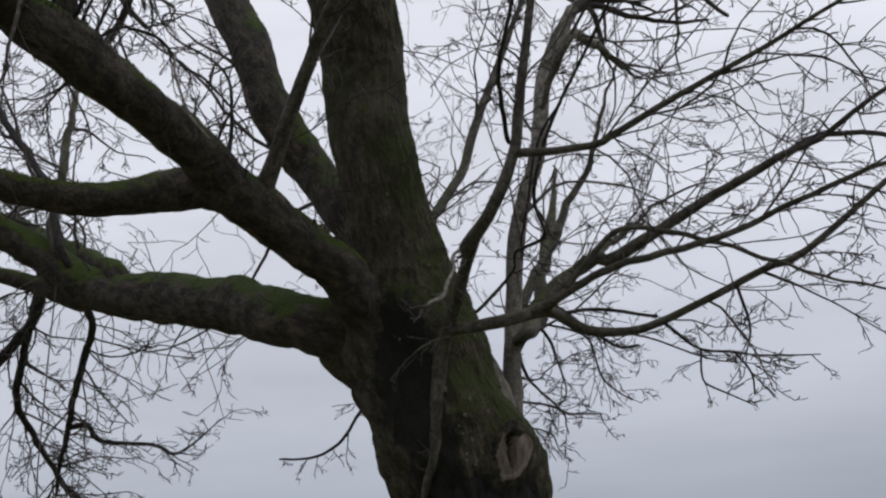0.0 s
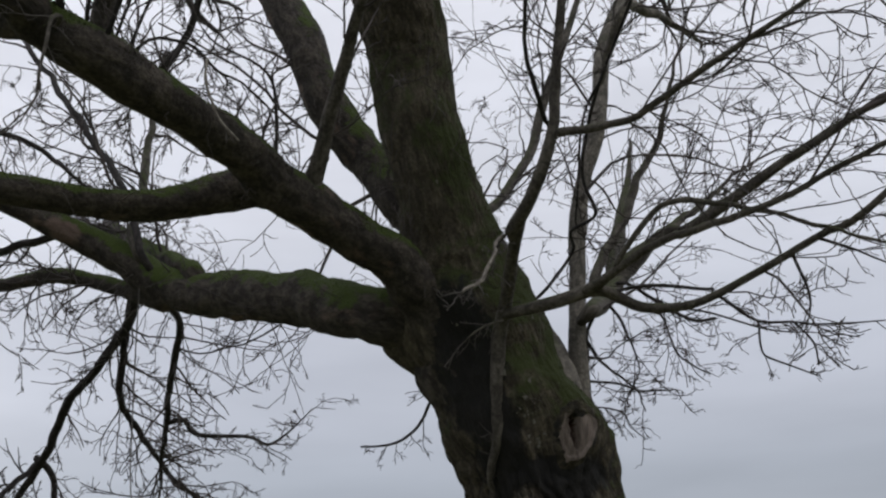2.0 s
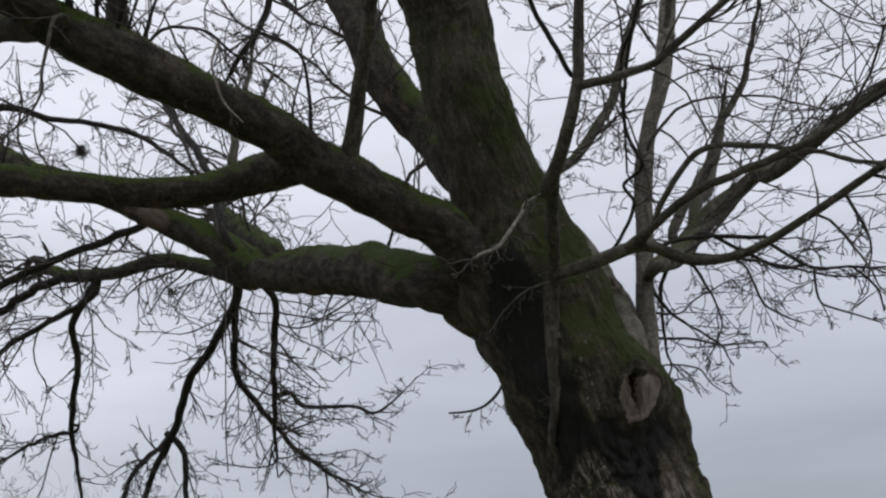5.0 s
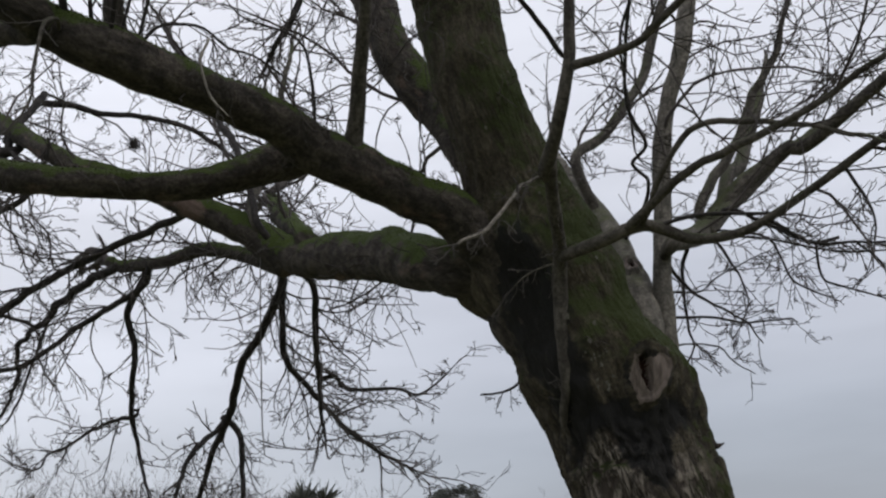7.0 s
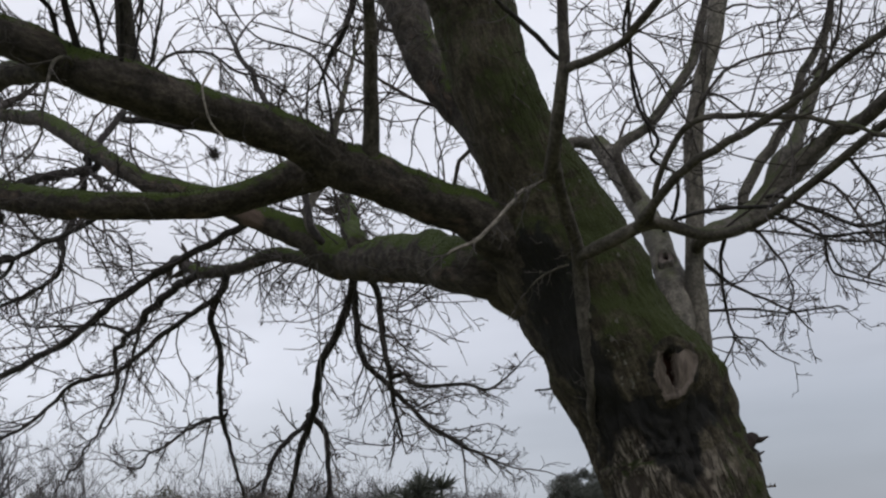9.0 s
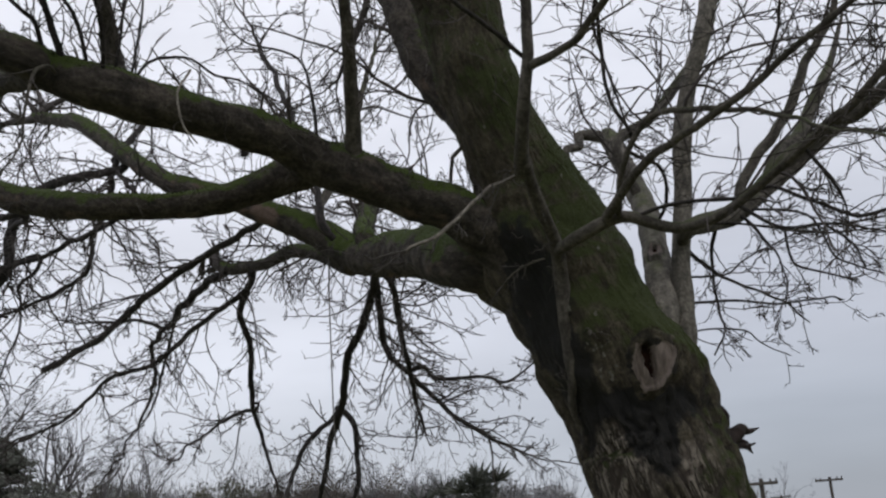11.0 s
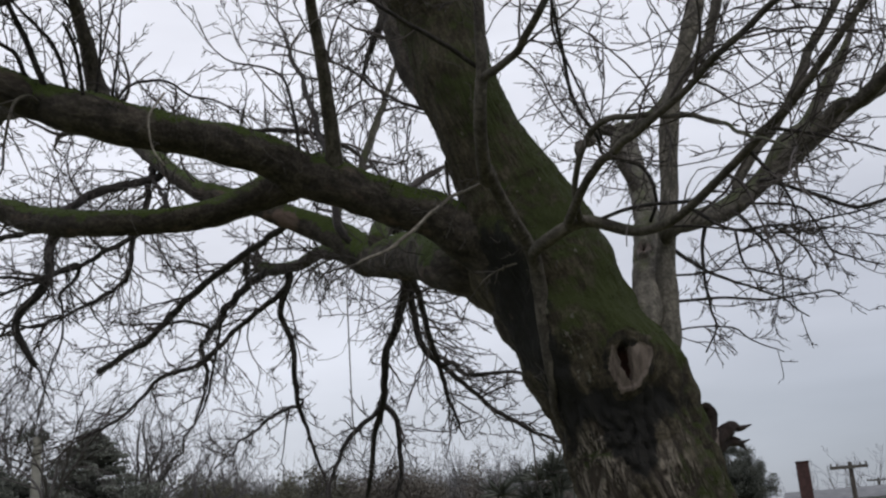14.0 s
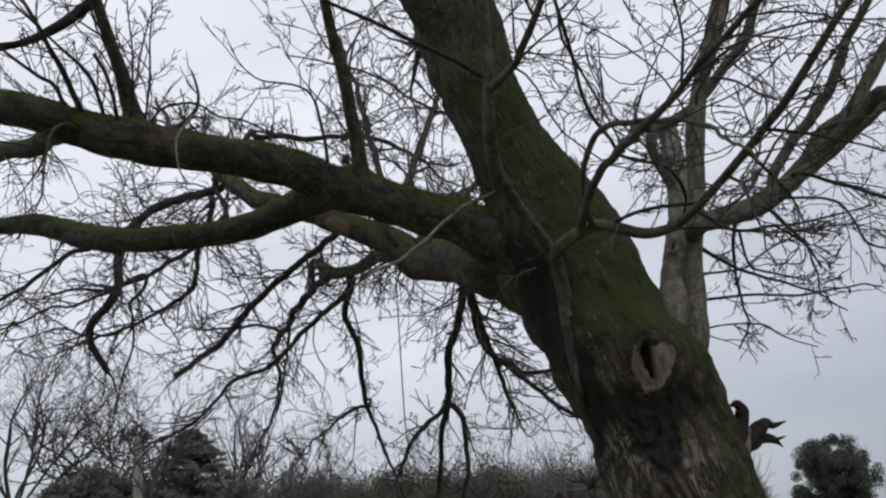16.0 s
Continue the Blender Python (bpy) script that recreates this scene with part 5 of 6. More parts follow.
def wound(name, key, place, wide, high, holder, label, slot=0.34, depth=0.07, tilt=17, rim=0.009, taper=0.18, shift=(-0.14, 0.06)):
    """An old branch scar: a shield of bare wood with a low lip and a rotten slot in it, grown round by bark."""
    p, n = skin_point(key, place)
    up = unit(np.array([0, 0, 1.0]) - n * n[2])
    right = np.cross(up, n)
    near = SKIN[key][np.linalg.norm(SKIN[key] - p, axis=1) < max(wide, high) * 1.3]
    near = near[((near - p) @ n) > -0.14]
    flat = np.stack([(near - p) @ right, (near - p) @ up], 1)
    size = np.sqrt((flat[:, 0] * 2 / wide) ** 2 + (flat[:, 1] * 2 / high) ** 2)
    outer = (size > 0.9) & (size < 1.6)
    terms = lambda q: np.stack([np.ones(len(q)), q[:, 0], q[:, 1], q[:, 0] ** 2, q[:, 0] * q[:, 1], q[:, 1] ** 2], 1)
    bed = np.linalg.lstsq(terms(flat[outer]), (near[outer] - p) @ n, rcond=None)[0]
    # the bark gives way behind the bare wood
    for v in holder.data.vertices:
        d = np.array(v.co) - p
        if d @ d < 0.09 and d @ n > -0.14:
            q = np.array([[d @ right, d @ up]])
            e = math.hypot(q[0, 0] * 2 / wide, q[0, 1] * 2 / high)
            if e < 1.05:
                low = float((terms(q) @ bed)[0]) - (0.02 if e > 0.85 else 0.02 + depth)
                if d @ n > low:
                    v.co = tuple(np.array(v.co) + n * (low - d @ n))
    verts, faces, inner = [], [], []
    nr, na = 30, 72
    ct, st = math.cos(radians(tilt)), math.sin(radians(tilt))
    for i in range(nr + 1):
        q = 1.35 * i / nr
        for j in range(na):
            a = 2 * math.pi * j / na
            wob = 1 + 0.20 * noise.noise(Vector((math.cos(a) * 1.7, math.sin(a) * 1.7, wide * 50))) + 0.06 * noise.noise(Vector((math.cos(a) * 6, math.sin(a) * 6, 3)))
            x, y = q * math.cos(a) * wob * (1 + taper * math.sin(a)), q * math.sin(a) * wob
            lip = math.exp(-((q - 0.93) / 0.13) ** 2) * (0.45 + 0.55 * max(0.0, -math.sin(a)) + 0.4 * noise.noise(Vector((x * 2, y * 2, 7.0))))
            h = rim * lip - 0.008 * (q < 0.8) + 0.006 * noise.noise(Vector((x * 7, y * 2.0, 3.0)))
            sx, sy = ((x - shift[0]) * ct + (y - shift[1]) * st), (-(x - shift[0]) * st + (y - shift[1]) * ct) / 0.66
            sx /= slot * (0.75 + 0.35 * sy + 0.25 * noise.noise(Vector((x * 3, y * 5, 1.0))))
            e = sx * sx + sy * sy
            if e < 1.0:
                h -= depth * min(1.0, (1 - e) * 3)
            at = np.array((x * wide / 2, y * high / 2))
            k = np.argsort(((flat - at) ** 2).sum(1))[:8]
            mix = min(1.0, max(0.0, (q - 0.95) / 0.25))
            h += float(((near[k] - p) @ n).mean()) * mix + float((terms(at[None]) @ bed)[0]) * (1 - mix) - 0.016 * max(0.0, q - 1.12) / 0.2
            verts.append(p + right * at[0] + up * at[1] + n * (h + 0.004))
            inner.append(2 if e < 0.9 else (1 if q < 0.98 + 0.14 * noise.noise(Vector((x * 4, y * 4, 9.0))) and y < 0.62 + 0.35 * noise.noise(Vector((x * 3, y * 3, 4.0))) else 0))
    for i in range(nr):
        for j in range(na):
            faces.append((i * na + j, i * na + (j + 1) % na, (i + 1) * na + (j + 1) % na, (i + 1) * na + j))
    grain = [(v[0] * 1.0, v[1], v[2]) for v in verts]
    m = len(verts)
    ob = mesh_part(name, verts, faces, BARK_TRUNK if key == "trunk" else BARK_STEM, holder, label, grain, growth={"moss": [0.3] * m, "wet_shade": [0.45] * m, "furrow": [0.6] * m, "pale": [0.0] * m})
    ob.data.materials.append(SCAR)
    ob.data.materials.append(ROT)
    for f in ob.data.polygons:
        f.material_index = min(inner[k] for k in f.vertices)
    return ob


wound("branch_scar", "trunk", (-0.012, -0.02, 2.435), 0.215, 0.29, trunk, "healed branch scar of pale bare wood with a rotten slot")
wound("hollow", "stubF", (-0.06, 0.66, 3.15), 0.085, 0.21, stubf, "small rotten hollow with a bare streak", slot=0.5, depth=0.05, rim=0.008, taper=0.0, shift=(0, 0))


def splinter(points, sides=8, step=0.01, amount=0.25, material=None, holder=None, name="splinter"):
    path = smooth_path(points, step)
    v, f, g = rings(path, sides, lumps(len(points) + points[0][0], amount, 0.0, 14))
    return mesh_part(name, v, f, material or SPLINTER, holder, "", g)


# torn stump of a lost branch on the far side of the trunk
torn = splinter([(-0.02, 0.58, 1.95, 0.09), (0.10, 0.68, 2.06, 0.062), (0.15, 0.70, 2.16, 0.042), (0.165, 0.70, 2.235, 0.032), (0.145, 0.675, 2.262, 0.022), (0.12, 0.65, 2.255, 0.006)], 14, 0.008, 0.3, name="torn_stump", holder=trunk)
tagged(torn, "torn reddish stump of a lost branch")
splinter([(0.10, 0.70, 2.02, 0.05), (0.19, 0.80, 2.12, 0.042), (0.235, 0.85, 2.165, 0.03), (0.26, 0.89, 2.15, 0.016), (0.31, 0.96, 2.17, 0.004)], holder=torn)
splinter([(0.12, 0.74, 2.04, 0.05), (0.20, 0.88, 2.085, 0.026), (0.235, 0.97, 2.075, 0.016), (0.25, 1.04, 2.045, 0.004)], holder=torn)
splinter([(0.20, 0.90, 2.08, 0.016), (0.25, 0.98, 2.085, 0.010), (0.275, 1.04, 2.10, 0.003)], holder=torn)
splinter([(0.16, 0.80, 2.10, 0.02), (0.22, 0.88, 2.105, 0.010), (0.25, 0.93, 2.095, 0.003)], holder=torn)
splinter([(0.13, 0.70, 2.02, 0.05), (0.165, 0.735, 2.10, 0.02), (0.172, 0.74, 2.15, 0.005)], material=SCAR, holder=torn)

# pale lichen on the front of the trunk
rng = np.random.default_rng(71)
for k in range(30):
    base = [(-0.25, -0.06, 2.50), (-0.27, -0.05, 2.58), (-0.24, -0.05, 2.42)][k % 3] if k < 22 else (-0.65 + 0.35 * rng.random(), -0.3, 2.6 + 1.6 * rng.random())
    p, n = skin_point("trunk", np.array(base) + rng.normal(size=3) * (0.035 if k < 22 else 0.12))
    size = rng.uniform(0.003, 0.011)
    up = unit(np.array([0, 0, 1.0]) - n * n[2])
    right = np.cross(up, n)
    ring = [p + n * 0.003 + (right * math.cos(a) + up * 1.3 * math.sin(a)) * size * rng.uniform(0.35, 1.5) for a in np.linspace(0, 2 * math.pi, 9, endpoint=False)]
    mesh_part("lichen", [*ring, p + n * (0.003 + size * 0.45)], [(i, (i + 1) % 9, 9) for i in range(9)], FUNGUS, trunk, smooth=True)

# short dead sprouts hanging on the bark
b = Bundle()
rng = np.random.default_rng(72)
for k in range(60):
    key = ("trunk", "trunk", "limbA", "limbB", "limbC", "limbD")[k % 6]
    if key == "trunk":
        place = (-0.75 + 0.65 * rng.random(), -0.6, 2.45 + 1.9 * rng.random())
    else:
        place = GROWN[key][int(rng.uniform(0.08, 0.8) * len(GROWN[key])), :3] + np.array((0.05, -0.25, -0.05))
    p, n = skin_point(key, place)
    grow(b, p, unit(n + rng.normal(size=3) * 0.5), rng.uniform(0.06, 0.2), 0.0035, int(rng.random() < 0.3), rng, np.array((0, 0, rng.choice([-9.0, 6.0]))), 0.3, 0.3, 0.0018)
b.build("sprout_fringe", TWIG_PALE, trunk, "thin pale dead sprouts", "stuff")

# short moss on the upper sides of the limbs
def moss_coat(key, holder, count, seed, keep):
    """Tiny moss blades on the bark where keep(place, way out) says so."""
    rng = np.random.default_rng(seed)
    v, c = SKIN[key], GROWN[key][:, :3]
    b = Bundle()
    pick = v[rng.integers(0, len(v), count * 3)]
    q = c[((pick[:, None, :] - c[None, ::3, :]) ** 2).sum(2).argmin(1) * 3]
    n = pick - q
    n /= np.linalg.norm(n, axis=1)[:, None] + 1e-9
    drift = np.array([noise.noise(Vector(p) * 4.0) + 0.5 * noise.noise(Vector(p) * 13.0) for p in pick])
    ok = keep(pick, n) + 0.9 * drift > rng.uniform(0.2, 0.6, len(pick))
    pick, n = pick[ok][:count], n[ok][:count]
    way = n + rng.normal(size=n.shape) * 0.6
    way /= np.linalg.norm(way, axis=1)[:, None]
    side = np.cross(way, rng.normal(size=n.shape))
    side /= np.linalg.norm(side, axis=1)[:, None]
    tall = rng.uniform(0.004, 0.014, (len(n), 1))
    half = rng.uniform(0.0015, 0.0035, (len(n), 1))
    foot = pick - n * 0.004
    quad = np.stack([foot - side * half, foot + side * half, foot + side * half * 0.6 + way * tall, foot - side * half * 0.6 + way * tall], 1).reshape(-1, 3)
    b.quads(quad, np.arange(len(n))[:, None] * 4 + np.arange(4))
    b.build("moss_coat", MOSS, holder, "short green moss", "stuff")


for key, holder, count, seed in (("limbA", limba, 9000, 1), ("limbB", limbb, 7000, 2), ("limbC", limbc, 9000, 3), ("limbD", limbd, 4000, 4), ("limbA_low", limba_low, 1500, 5), ("limbC_low", limbc_low, 1500, 6)):
    moss_coat(key, holder, count, seed, lambda p, n: n[:, 2] * 0.9)
moss_coat("trunk", trunk, 14000, 7, lambda p, n: np.clip((p[:, 2] - 2.35) / 0.5, -0.6, 0.45))

# a ball of old twigs caught in the crown
b = Bundle()
for k in range(140):
    d = unit(rng.normal(size=3))
    c = np.array((-5.24, 4.37, 6.23)) + d * 0.045 * rng.random()
    grow(b, c, unit(rng.normal(size=3)), 0.10, 0.004, 0, rng, -d * 9, 0.5)
b.tube([(-5.24, 4.37, 6.25), (-5.27, 4.05, 6.33), (-5.33, 3.4, 6.25), (-5.34, 2.87, 6.16)], 0.008, 0.014, 5)
b.build("twig_clump", TWIG, old_tree, "small dark clump of caught twigs")

# cord hanging from the mossy limb
b = Bundle()
b.tube([(-2.69, 1.67, 3.92), (-2.69, 1.66, 3.4), (-2.685, 1.655, 2.9), (-2.68, 1.65, 2.62), (-2.665, 1.65, 2.42)], 0.005, 0.005, 6)
cord = b.build("hanging_cord", CORD, None)
tagged(cord, "thin grey cord hanging straight down from the mossy limb", "cord")

# ---- ground ----
ground = mesh_part("ground", [(-1500, -1500, 0), (1500, -1500, 0), (1500, 1500, 0), (-1500, 1500, 0)], [(0, 1, 2, 3)], GRASS, smooth=False)
tagged(ground, "wet short grass under the tree", "ground", kind="structure")


# ---- distance ----
def rooted(name, x, y, label, category, group=""):
    ob = tagged(new(name), label, category, group)
    ob.location = (x, y, 0)
    bpy.context.view_layer.update()
    return ob


def bare_tree(x, y, height, seed, spread=0.7, fork_at=0.24, label="leafless tree with upswept branches behind the field", fork=0.42, twig=None, girth=0.018):
    root = rooted("bare_tree", x, y, label, "tree", "bare trees in the distance")
    rng = np.random.default_rng(seed)
    t, c = Bundle(), Bundle()
    base = np.array((x, y, -0.1))
    top = base + np.array((rng.normal() * 0.3, rng.normal() * 0.3, height * fork_at))
    r = girth * height
    t.tube([base, base * 0.5 + top * 0.5 + rng.normal(size=3) * 0.08, top], r, r * 0.8, 10)
    for k in range(int(rng.integers(6, 9))):
        a = 2 * math.pi * (k + rng.random() * 0.7) / 5
        d = unit(np.array((math.cos(a) * spread * rng.uniform(0.4, 1), math.sin(a) * spread * rng.uniform(0.4, 1), 1.0)))
        grow(c, top - np.array((0, 0, rng.uniform(0, 0.12) * height)), d, height * (1 - fork_at) * rng.uniform(0.72, 1.05), r * rng.uniform(0.38, 0.6), 3, rng, np.array((0, 0, 0.05)), 0.07, fork, 0.007, (0.3, 0.85), 2.2, 0.0, 0.22, 0.22)
    t.build("trunk", FAR_TRUNK, root)
    c.build("crown", twig or FAR_TWIG, root)
    return root


def leaf_clump(b, centre, size, count, leaf, rng, down=0.0, flat=1.0):
    """Small crossed leaf blades scattered in a clump."""
    d = rng.normal(size=(count, 3))
    d /= np.linalg.norm(d, axis=1)[:, None]
    p = np.array(centre) + d * (rng.random((count, 1)) ** 0.5) * np.array((size, size, size * flat))
    u = rng.normal(size=(count, 3))
    u[:, 2] -= down
    u /= np.linalg.norm(u, axis=1)[:, None]
    w = np.cross(u, rng.normal(size=(count, 3)))
    w /= np.linalg.norm(w, axis=1)[:, None]
    s = leaf * rng.uniform(0.6, 1.3, (count, 1))
    quad = np.stack([p - u * s, p + w * s * 0.45, p + u * s, p - w * s * 0.45], 1).reshape(-1, 3)
    i = np.arange(count)[:, None] * 4
    b.quads(quad, i + np.array((0, 1, 2, 3)))


def evergreen(x, y, height, wide, seed, material, name="evergreen_tree", label="dark rounded evergreen tree"):
    root = rooted(name, x, y, label, "tree")
    rng = np.random.default_rng(seed)
    t, c = Bundle(), Bundle()
    base = np.array((x, y, -0.1))
    t.tube([base, base + (0.1, 0, height * 0.5), base + (0.0, 0.1, height * 0.85)], 0.05 * height, 0.01 * height, 10)
    for k in range(230):
        d = unit(rng.normal(size=3))
        q = rng.random() ** 0.5
        centre = base + np.array((d[0] * wide / 2 * q, d[1] * wide / 2 * q, height * 0.62 + d[2] * height * 0.38 * q))
        grow(t, base + np.array((0, 0, height * 0.45)), unit(centre - base - np.array((0, 0, height * 0.45))), np.linalg.norm(centre - base - np.array((0, 0, height * 0.45))) * 0.9, 0.04, 0, rng, np.zeros(3), 0.05, seg=1.0, curl=0.0)
        leaf_clump(c, centre, rng.uniform(0.35, 0.75) * wide / 6, 300, 0.07, rng)
    t.build("trunk", FAR_TRUNK, root)
    c.build("crown", material, root)
    return root


def conifer(x, y, height, wide, seed):
    root = rooted("conifer", x, y, "dark conifer with layered drooping boughs", "tree")
    rng = np.random.default_rng(seed)
    t, c = Bundle(), Bundle()
    base = np.array((x, y, -0.1))
    t.tube([base, base + (0, 0.05, height * 0.5), base + (0, 0, height)], 0.035 * height, 0.01, 10)
    for k in range(300):
        f = rng.random() ** 0.85
        z = height * (0.12 + 0.86 * f)
        reach = wide / 2 * (1.02 - f) ** 0.9 * rng.uniform(0.45, 1.1) + 0.10
        a = rng.uniform(0, 2 * math.pi)
        out = np.array((math.cos(a), math.sin(a), 0))
        pts = [base + np.array((0, 0, z)), base + out * reach * 0.5 + np.array((0, 0, z + 0.02 * reach)), base + out * reach + np.array((0, 0, z + rng.uniform(-0.05, 0.22) * reach))]
        t.tube(pts, 0.03, 0.008, 4)
        for q in np.linspace(0.2, 1.0, 7):
            p = (1 - q) ** 2 * pts[0] + 2 * q * (1 - q) * pts[1] + q * q * pts[2]
            leaf_clump(c, p, 0.18 + 0.13 * reach * (1 - 0.5 * q), 32, 0.075, rng, 0.3, 0.4)
    t.build("trunk", FAR_TRUNK, root)
    c.build("crown", CONIFER, root)
    return root


def thicket(x, y, height, wide, seed, leafy=0.5, material=None, label="brown-green leafless thicket of shrubs"):
    root = rooted("thicket", x, y, label, "shrub", "thickets along the field")
    rng = np.random.default_rng(seed)
    c, g = Bundle(), Bundle()
    for k in range(int(13 * wide / 3)):
        p = np.array((x + rng.uniform(-0.5, 0.5) * wide, y + rng.uniform(-0.35, 0.35) * wide, -0.1))
        h = height * rng.uniform(0.7, 1.08) * (1 - 0.5 * abs(p[0] - x) / wide)
        d = unit(np.array((rng.normal() * 0.16, rng.normal() * 0.16, 1.0)))
        grow(c, p, d, h, 0.03, 2, rng, np.array((0, 0, 0.08)), 0.06, 0.55, 0.007, (0.3, 0.8), 1.8, 0.0, 0.12)
        for q in range(int(24 * leafy)):
            leaf_clump(g, p + d * h * rng.uniform(0.45, 0.90) + rng.normal(size=3) * 0.3, 0.62, 105, 0.075, rng)
    c.build("stem_mass", FAR_TWIG, root, kind="stuff")
    g.build("foliage", material or HEDGE, root, kind="stuff")
    return root


bare_tree(-35.1, 21.1, 11.6, 101, 0.85, 0.42, fork=0.72, twig=NEAR_TWIG, girth=0.013)
bare_tree(-36.3, 24.5, 11.3, 102, 0.75, 0.44, fork=0.72, twig=NEAR_TWIG, girth=0.013)
bare_tree(-28.5, 21.5, 10.4, 103, 0.5, 0.44, fork=0.6, twig=NEAR_TWIG, girth=0.010)
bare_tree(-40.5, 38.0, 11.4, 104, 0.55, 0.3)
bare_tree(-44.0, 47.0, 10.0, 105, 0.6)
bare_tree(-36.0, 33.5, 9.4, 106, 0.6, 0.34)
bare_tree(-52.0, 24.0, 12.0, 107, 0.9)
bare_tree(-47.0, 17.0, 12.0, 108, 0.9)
bare_tree(-12.0, 89.4, 8.0, 109, 1.0, 0.2, "leafless tree beyond the roofs, haze put into its pale colour")
bare_tree(-9.5, 92.0, 7.6, 110, 1.0, 0.2, "leafless tree beyond the roofs, haze put into its pale colour")
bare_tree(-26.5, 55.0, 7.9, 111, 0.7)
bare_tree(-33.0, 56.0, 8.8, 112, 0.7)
bare_tree(-35.6, 36.4, 9.2, 113, 0.6, 0.3, fork=0.55)
conifer(-34.9, 29.4, 8.3, 13.0, 121)
evergreen(-14.7, 66.5, 7.3, 5.4, 122, EVERGREEN)
evergreen(-33.3, 22.6, 6.0, 4.2, 123, CONIFER, label="dark evergreen tree among bare trees")
evergreen(-32.0, 24.0, 5.5, 2.2, 125, CONIFER, "evergreen_shrub", "small dark evergreen shrub among bare trees")
evergreen(-35.5, 33.6, 6.0, 3.2, 124, CONIFER, label="dark evergreen shrub beside the conifer")
thicket(-37.5, 41.0, 7.3, 6.5, 131, 1.2)
thicket(-33.8, 43.8, 7.3, 6.0, 132, 1.2)
thicket(-29.5, 46.5, 7.4, 7.0, 133, 1.1, BROWN_SCRUB)
thicket(-25.6, 48.6, 6.9, 6.0, 134, 1.1, BROWN_SCRUB)
thicket(-40.8, 34.2, 6.6, 6.0, 135, 1.0, BROWN_SCRUB)
thicket(-43.5, 29.0, 6.4, 6.0, 136, 1.0, BROWN_SCRUB)
thicket(-21.5, 50.0, 6.0, 6.0, 137, 1.0, BROWN_SCRUB)
thicket(-18.0, 51.5, 5.2, 5.0, 138, 0.9, BROWN_SCRUB)

# woods behind the thickets, with distance haze painted into their base colour
thicket(-19.7, 55.7, 6.8, 6.5, 161, 0.85, HAZE_TINTED_WOOD, "grey-brown leafless wood beyond the field, painted pale for haze")
thicket(-25.6, 56.6, 7.6, 7.0, 162, 0.85, HAZE_TINTED_WOOD, "grey-brown leafless wood beyond the field, painted pale for haze")
thicket(-28.9, 51.7, 7.1, 7.5, 163, 0.85, HAZE_TINTED_WOOD, "grey-brown leafless wood beyond the field, painted pale for haze")
thicket(-34.4, 52.0, 7.9, 6.5, 164, 0.85, HAZE_TINTED_WOOD, "grey-brown leafless wood beyond the field, painted pale for haze")
thicket(-37.0, 46.6, 7.2, 7.0, 165, 0.85, HAZE_TINTED_WOOD, "grey-brown leafless wood beyond the field, painted pale for haze")
thicket(-42.9, 45.8, 7.8, 7.5, 166, 0.85, HAZE_TINTED_WOOD, "grey-brown leafless wood beyond the field, painted pale for haze")
thicket(-44.5, 40.1, 7.4, 6.5, 167, 0.85, HAZE_TINTED_WOOD, "grey-brown leafless wood beyond the field, painted pale for haze")

# spiky dark shrub at the field's edge
spiky = rooted("spiky_shrub", -14.8, 34.1, "dark spiky evergreen shrub with upright blades", "shrub")
b = Bundle()
rng = np.random.default_rng(141)
for k in range(15):
    h0 = np.array((-14.8 + rng.normal() * 0.95, 34.1 + rng.normal() * 0.5, rng.uniform(3.1, 4.65)))
    b.tube([(h0[0] * 0.6 - 14.8 * 0.4, 34.1, -0.1), h0], 0.07, 0.05, 5)
    for q in range(46):
        d = unit(np.array((rng.normal(), rng.normal(), rng.uniform(-0.1, 1.4))))
        w = unit(np.cross(d, rng.normal(size=3))) * 0.05
        n = rng.uniform(0.6, 1.15)
        b.quads([h0 - w, h0 + w, h0 + d * n * 0.6 + w * 0.8, h0 + d * n, h0 + d * n * 0.6 - w * 0.8, h0 + d * n], [(0, 1, 2, 4), (4, 2, 3, 5)])
b.build("blade_mass", EVERGREEN, spiky, kind="stuff")


def box(name, x0, x1, y0, y1, z0, z1, material, parent, label="", turn=0.0, about=(0, 0)):
    c, s = math.cos(turn), math.sin(turn)
    v = []
    for z in (z0, z1):
        for x, y in ((x0, y0), (x1, y0), (x1, y1), (x0, y1)):
            v.append((about[0] + x * c - y * s, about[1] + x * s + y * c, z))
    f = [(0, 3, 2, 1), (4, 5, 6, 7), (0, 1, 5, 4), (1, 2, 6, 5), (2, 3, 7, 6), (3, 0, 4, 7)]
    return mesh_part(name, v, f, material, parent, label, smooth=False)


# low pale building with a brick chimney
house = rooted("house", -8.0, 62.5, "low pale house with a grey roof and a red brick chimney", "house")
box("wall", -2.6, 5, -2.5, 2.5, 0, 3.15, RENDERED, house, about=(-8.0, 64.0), turn=0.1)
roof_v = []
for x in (-2.9, 5.3):
    for y, z in ((-2.9, 3.12), (0, 3.80), (2.9, 3.12), (2.9, 3.02), (0, 3.68), (-2.9, 3.02)):
        roof_v.append((-8.0 + x * math.cos(0.1) - y * math.sin(0.1), 64.0 + x * math.sin(0.1) + y * math.cos(0.1), z))
mesh_part("roof", roof_v, [(0, 1, 7, 6), (1, 2, 8, 7), (2, 3, 9, 8), (3, 4, 10, 9), (4, 5, 11, 10), (5, 0, 6, 11), (0, 5, 4, 3, 2, 1), (6, 7, 8, 9, 10, 11)], ROOF, house, smooth=False)
chimney = box("chimney", -0.36, 0.36, -0.34, 0.34, 0, 5.32, BRICK, house, "red brick chimney", 0.1, (-9.05, 60.6))
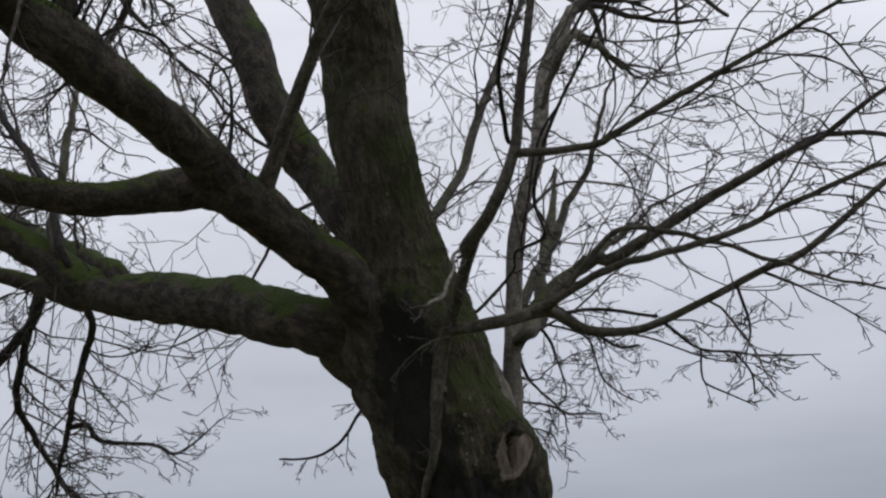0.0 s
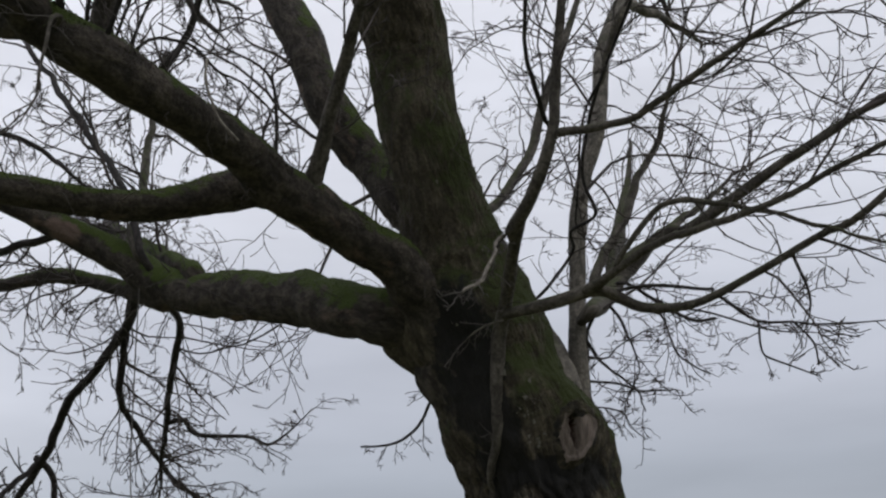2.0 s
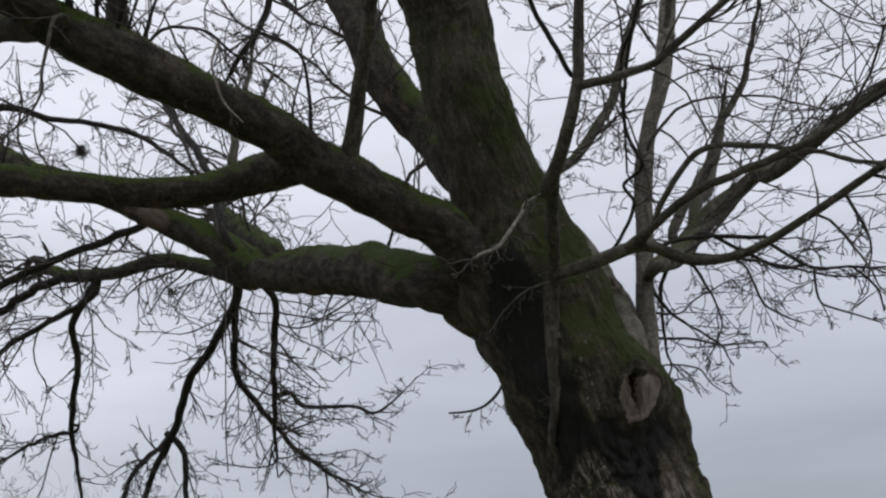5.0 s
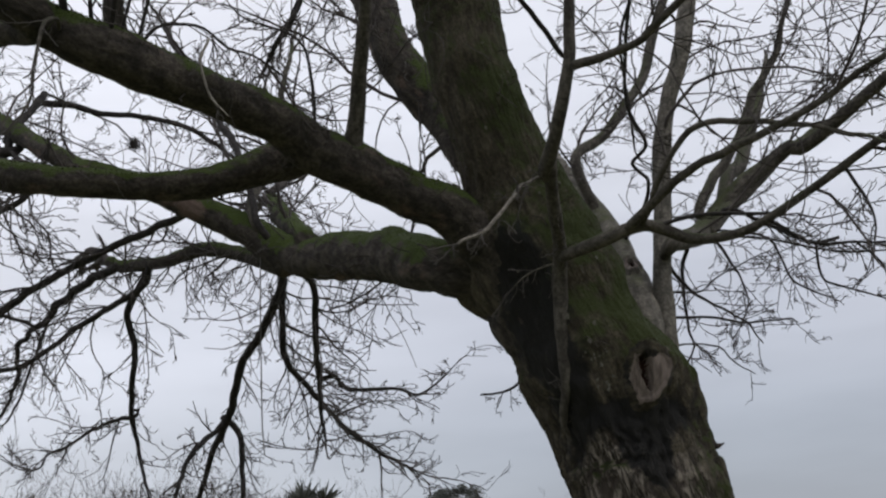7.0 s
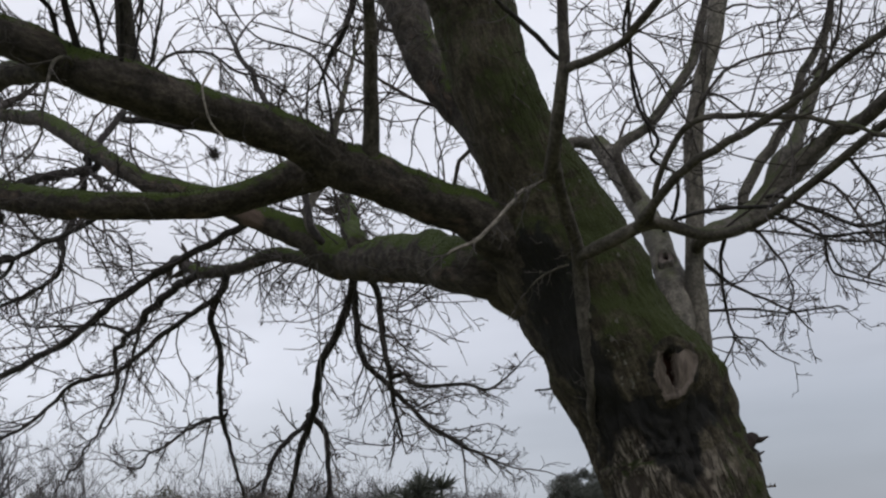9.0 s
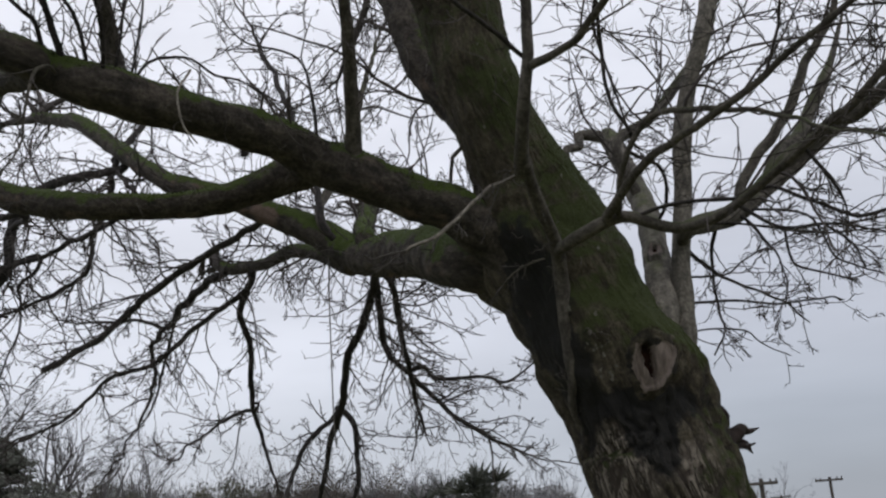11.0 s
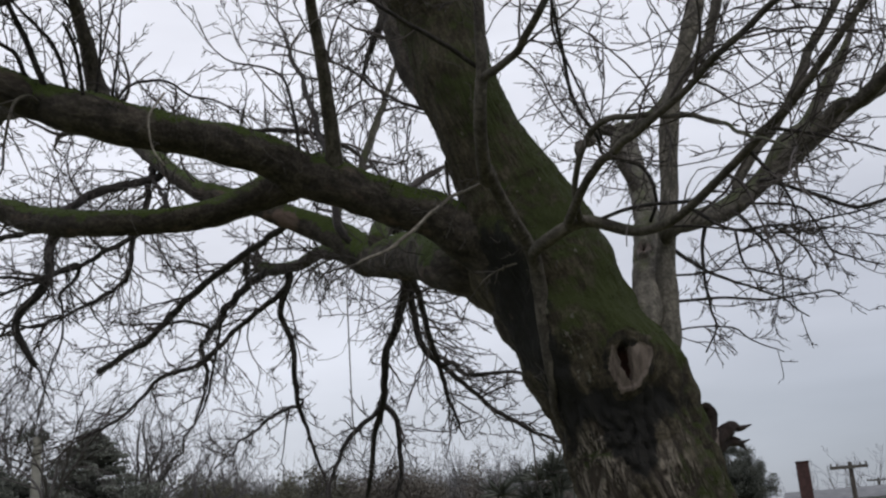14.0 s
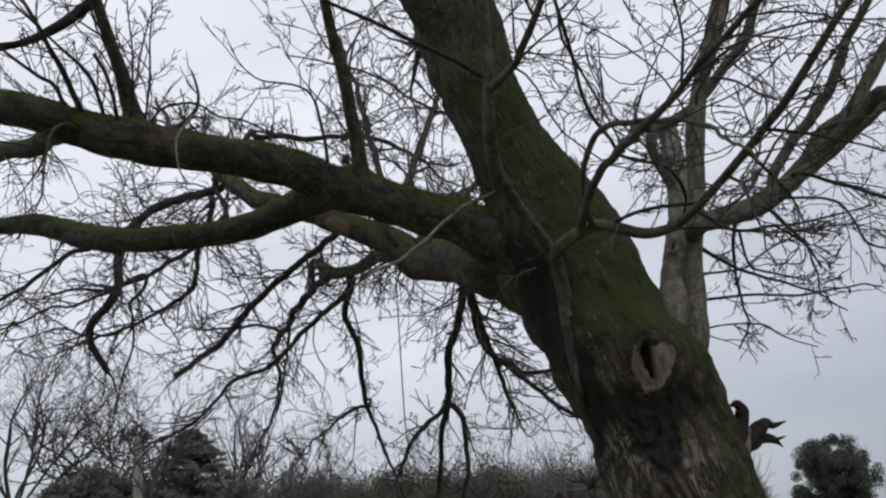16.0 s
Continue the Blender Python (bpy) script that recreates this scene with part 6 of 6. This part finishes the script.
box("chimney_cap", -0.38, 0.38, -0.36, 0.36, 5.32, 5.44, ROT, chimney, "sooty cap", 0.1, (-9.05, 60.6))


def utility_pole(x, y, height, arm, turn):
    root = rooted("utility_pole", x, y, "weathered wooden utility pole with a crossarm and insulators", "utility pole", "utility poles")
    b = Bundle()
    b.tube([(x, y, -0.1), (x + 0.03, y, height * 0.5), (x + 0.06, y, height)], 0.14, 0.10, 10)
    b.build("pole", POLE, root)
    bar = box("crossarm", -arm / 2, arm / 2, -0.06, 0.06, height - 0.30, height - 0.16, POLE, root, turn=turn, about=(x, y - 0.15))
    for k in (-0.46, -0.3, 0.3, 0.46):
        q = Bundle()
        cx, cy = x + k * arm * math.cos(turn), y - 0.15 + k * arm * math.sin(turn)
        q.tube([(cx, cy, height - 0.18), (cx, cy, height - 0.08), (cx, cy, height - 0.02)], 0.05, 0.03, 8)
        q.build("insulator", POLE, bar)
    return root


utility_pole(-4.90, 47.9, 4.45, 1.7, 0.12)
utility_pole(-3.10, 75.1, 5.65, 1.9, 0.12)
utility_pole(-9.6, 107.0, 5.9, 2.0, 0.12)

# tall grey post with a ragged ivy head
post = rooted("old_post", -30.3, 22.4, "tall grey post with a ragged ivy head", "post")
b = Bundle()
b.tube([(-30.3, 22.4, -0.1), (-30.28, 22.4, 3.5), (-30.3, 22.4, 6.85)], 0.20, 0.16, 12)
b.build("shaft", CONCRETE, post)
b, rng = Bundle(), np.random.default_rng(151)
for k in range(16):
    leaf_clump(b, np.array((-30.3, 22.4, 6.85)) + rng.normal(size=3) * np.array((0.30, 0.25, 0.10)), 0.17, 40, 0.06, rng)
b.build("ivy_head", EVERGREEN, post, kind="stuff")

# small pale shed by the hedge
shed = rooted("shed", -33.4, 24.4, "small pale garden shed behind the trees", "shed")
box("wall", -0.5, 0.5, -0.5, 0.5, 0, 4.85, RENDERED, shed, about=(-33.4, 24.4), turn=0.7)
box("roof", -0.6, 0.6, -0.6, 0.6, 4.85, 5.0, ROOF, shed, about=(-33.4, 24.4), turn=0.7)
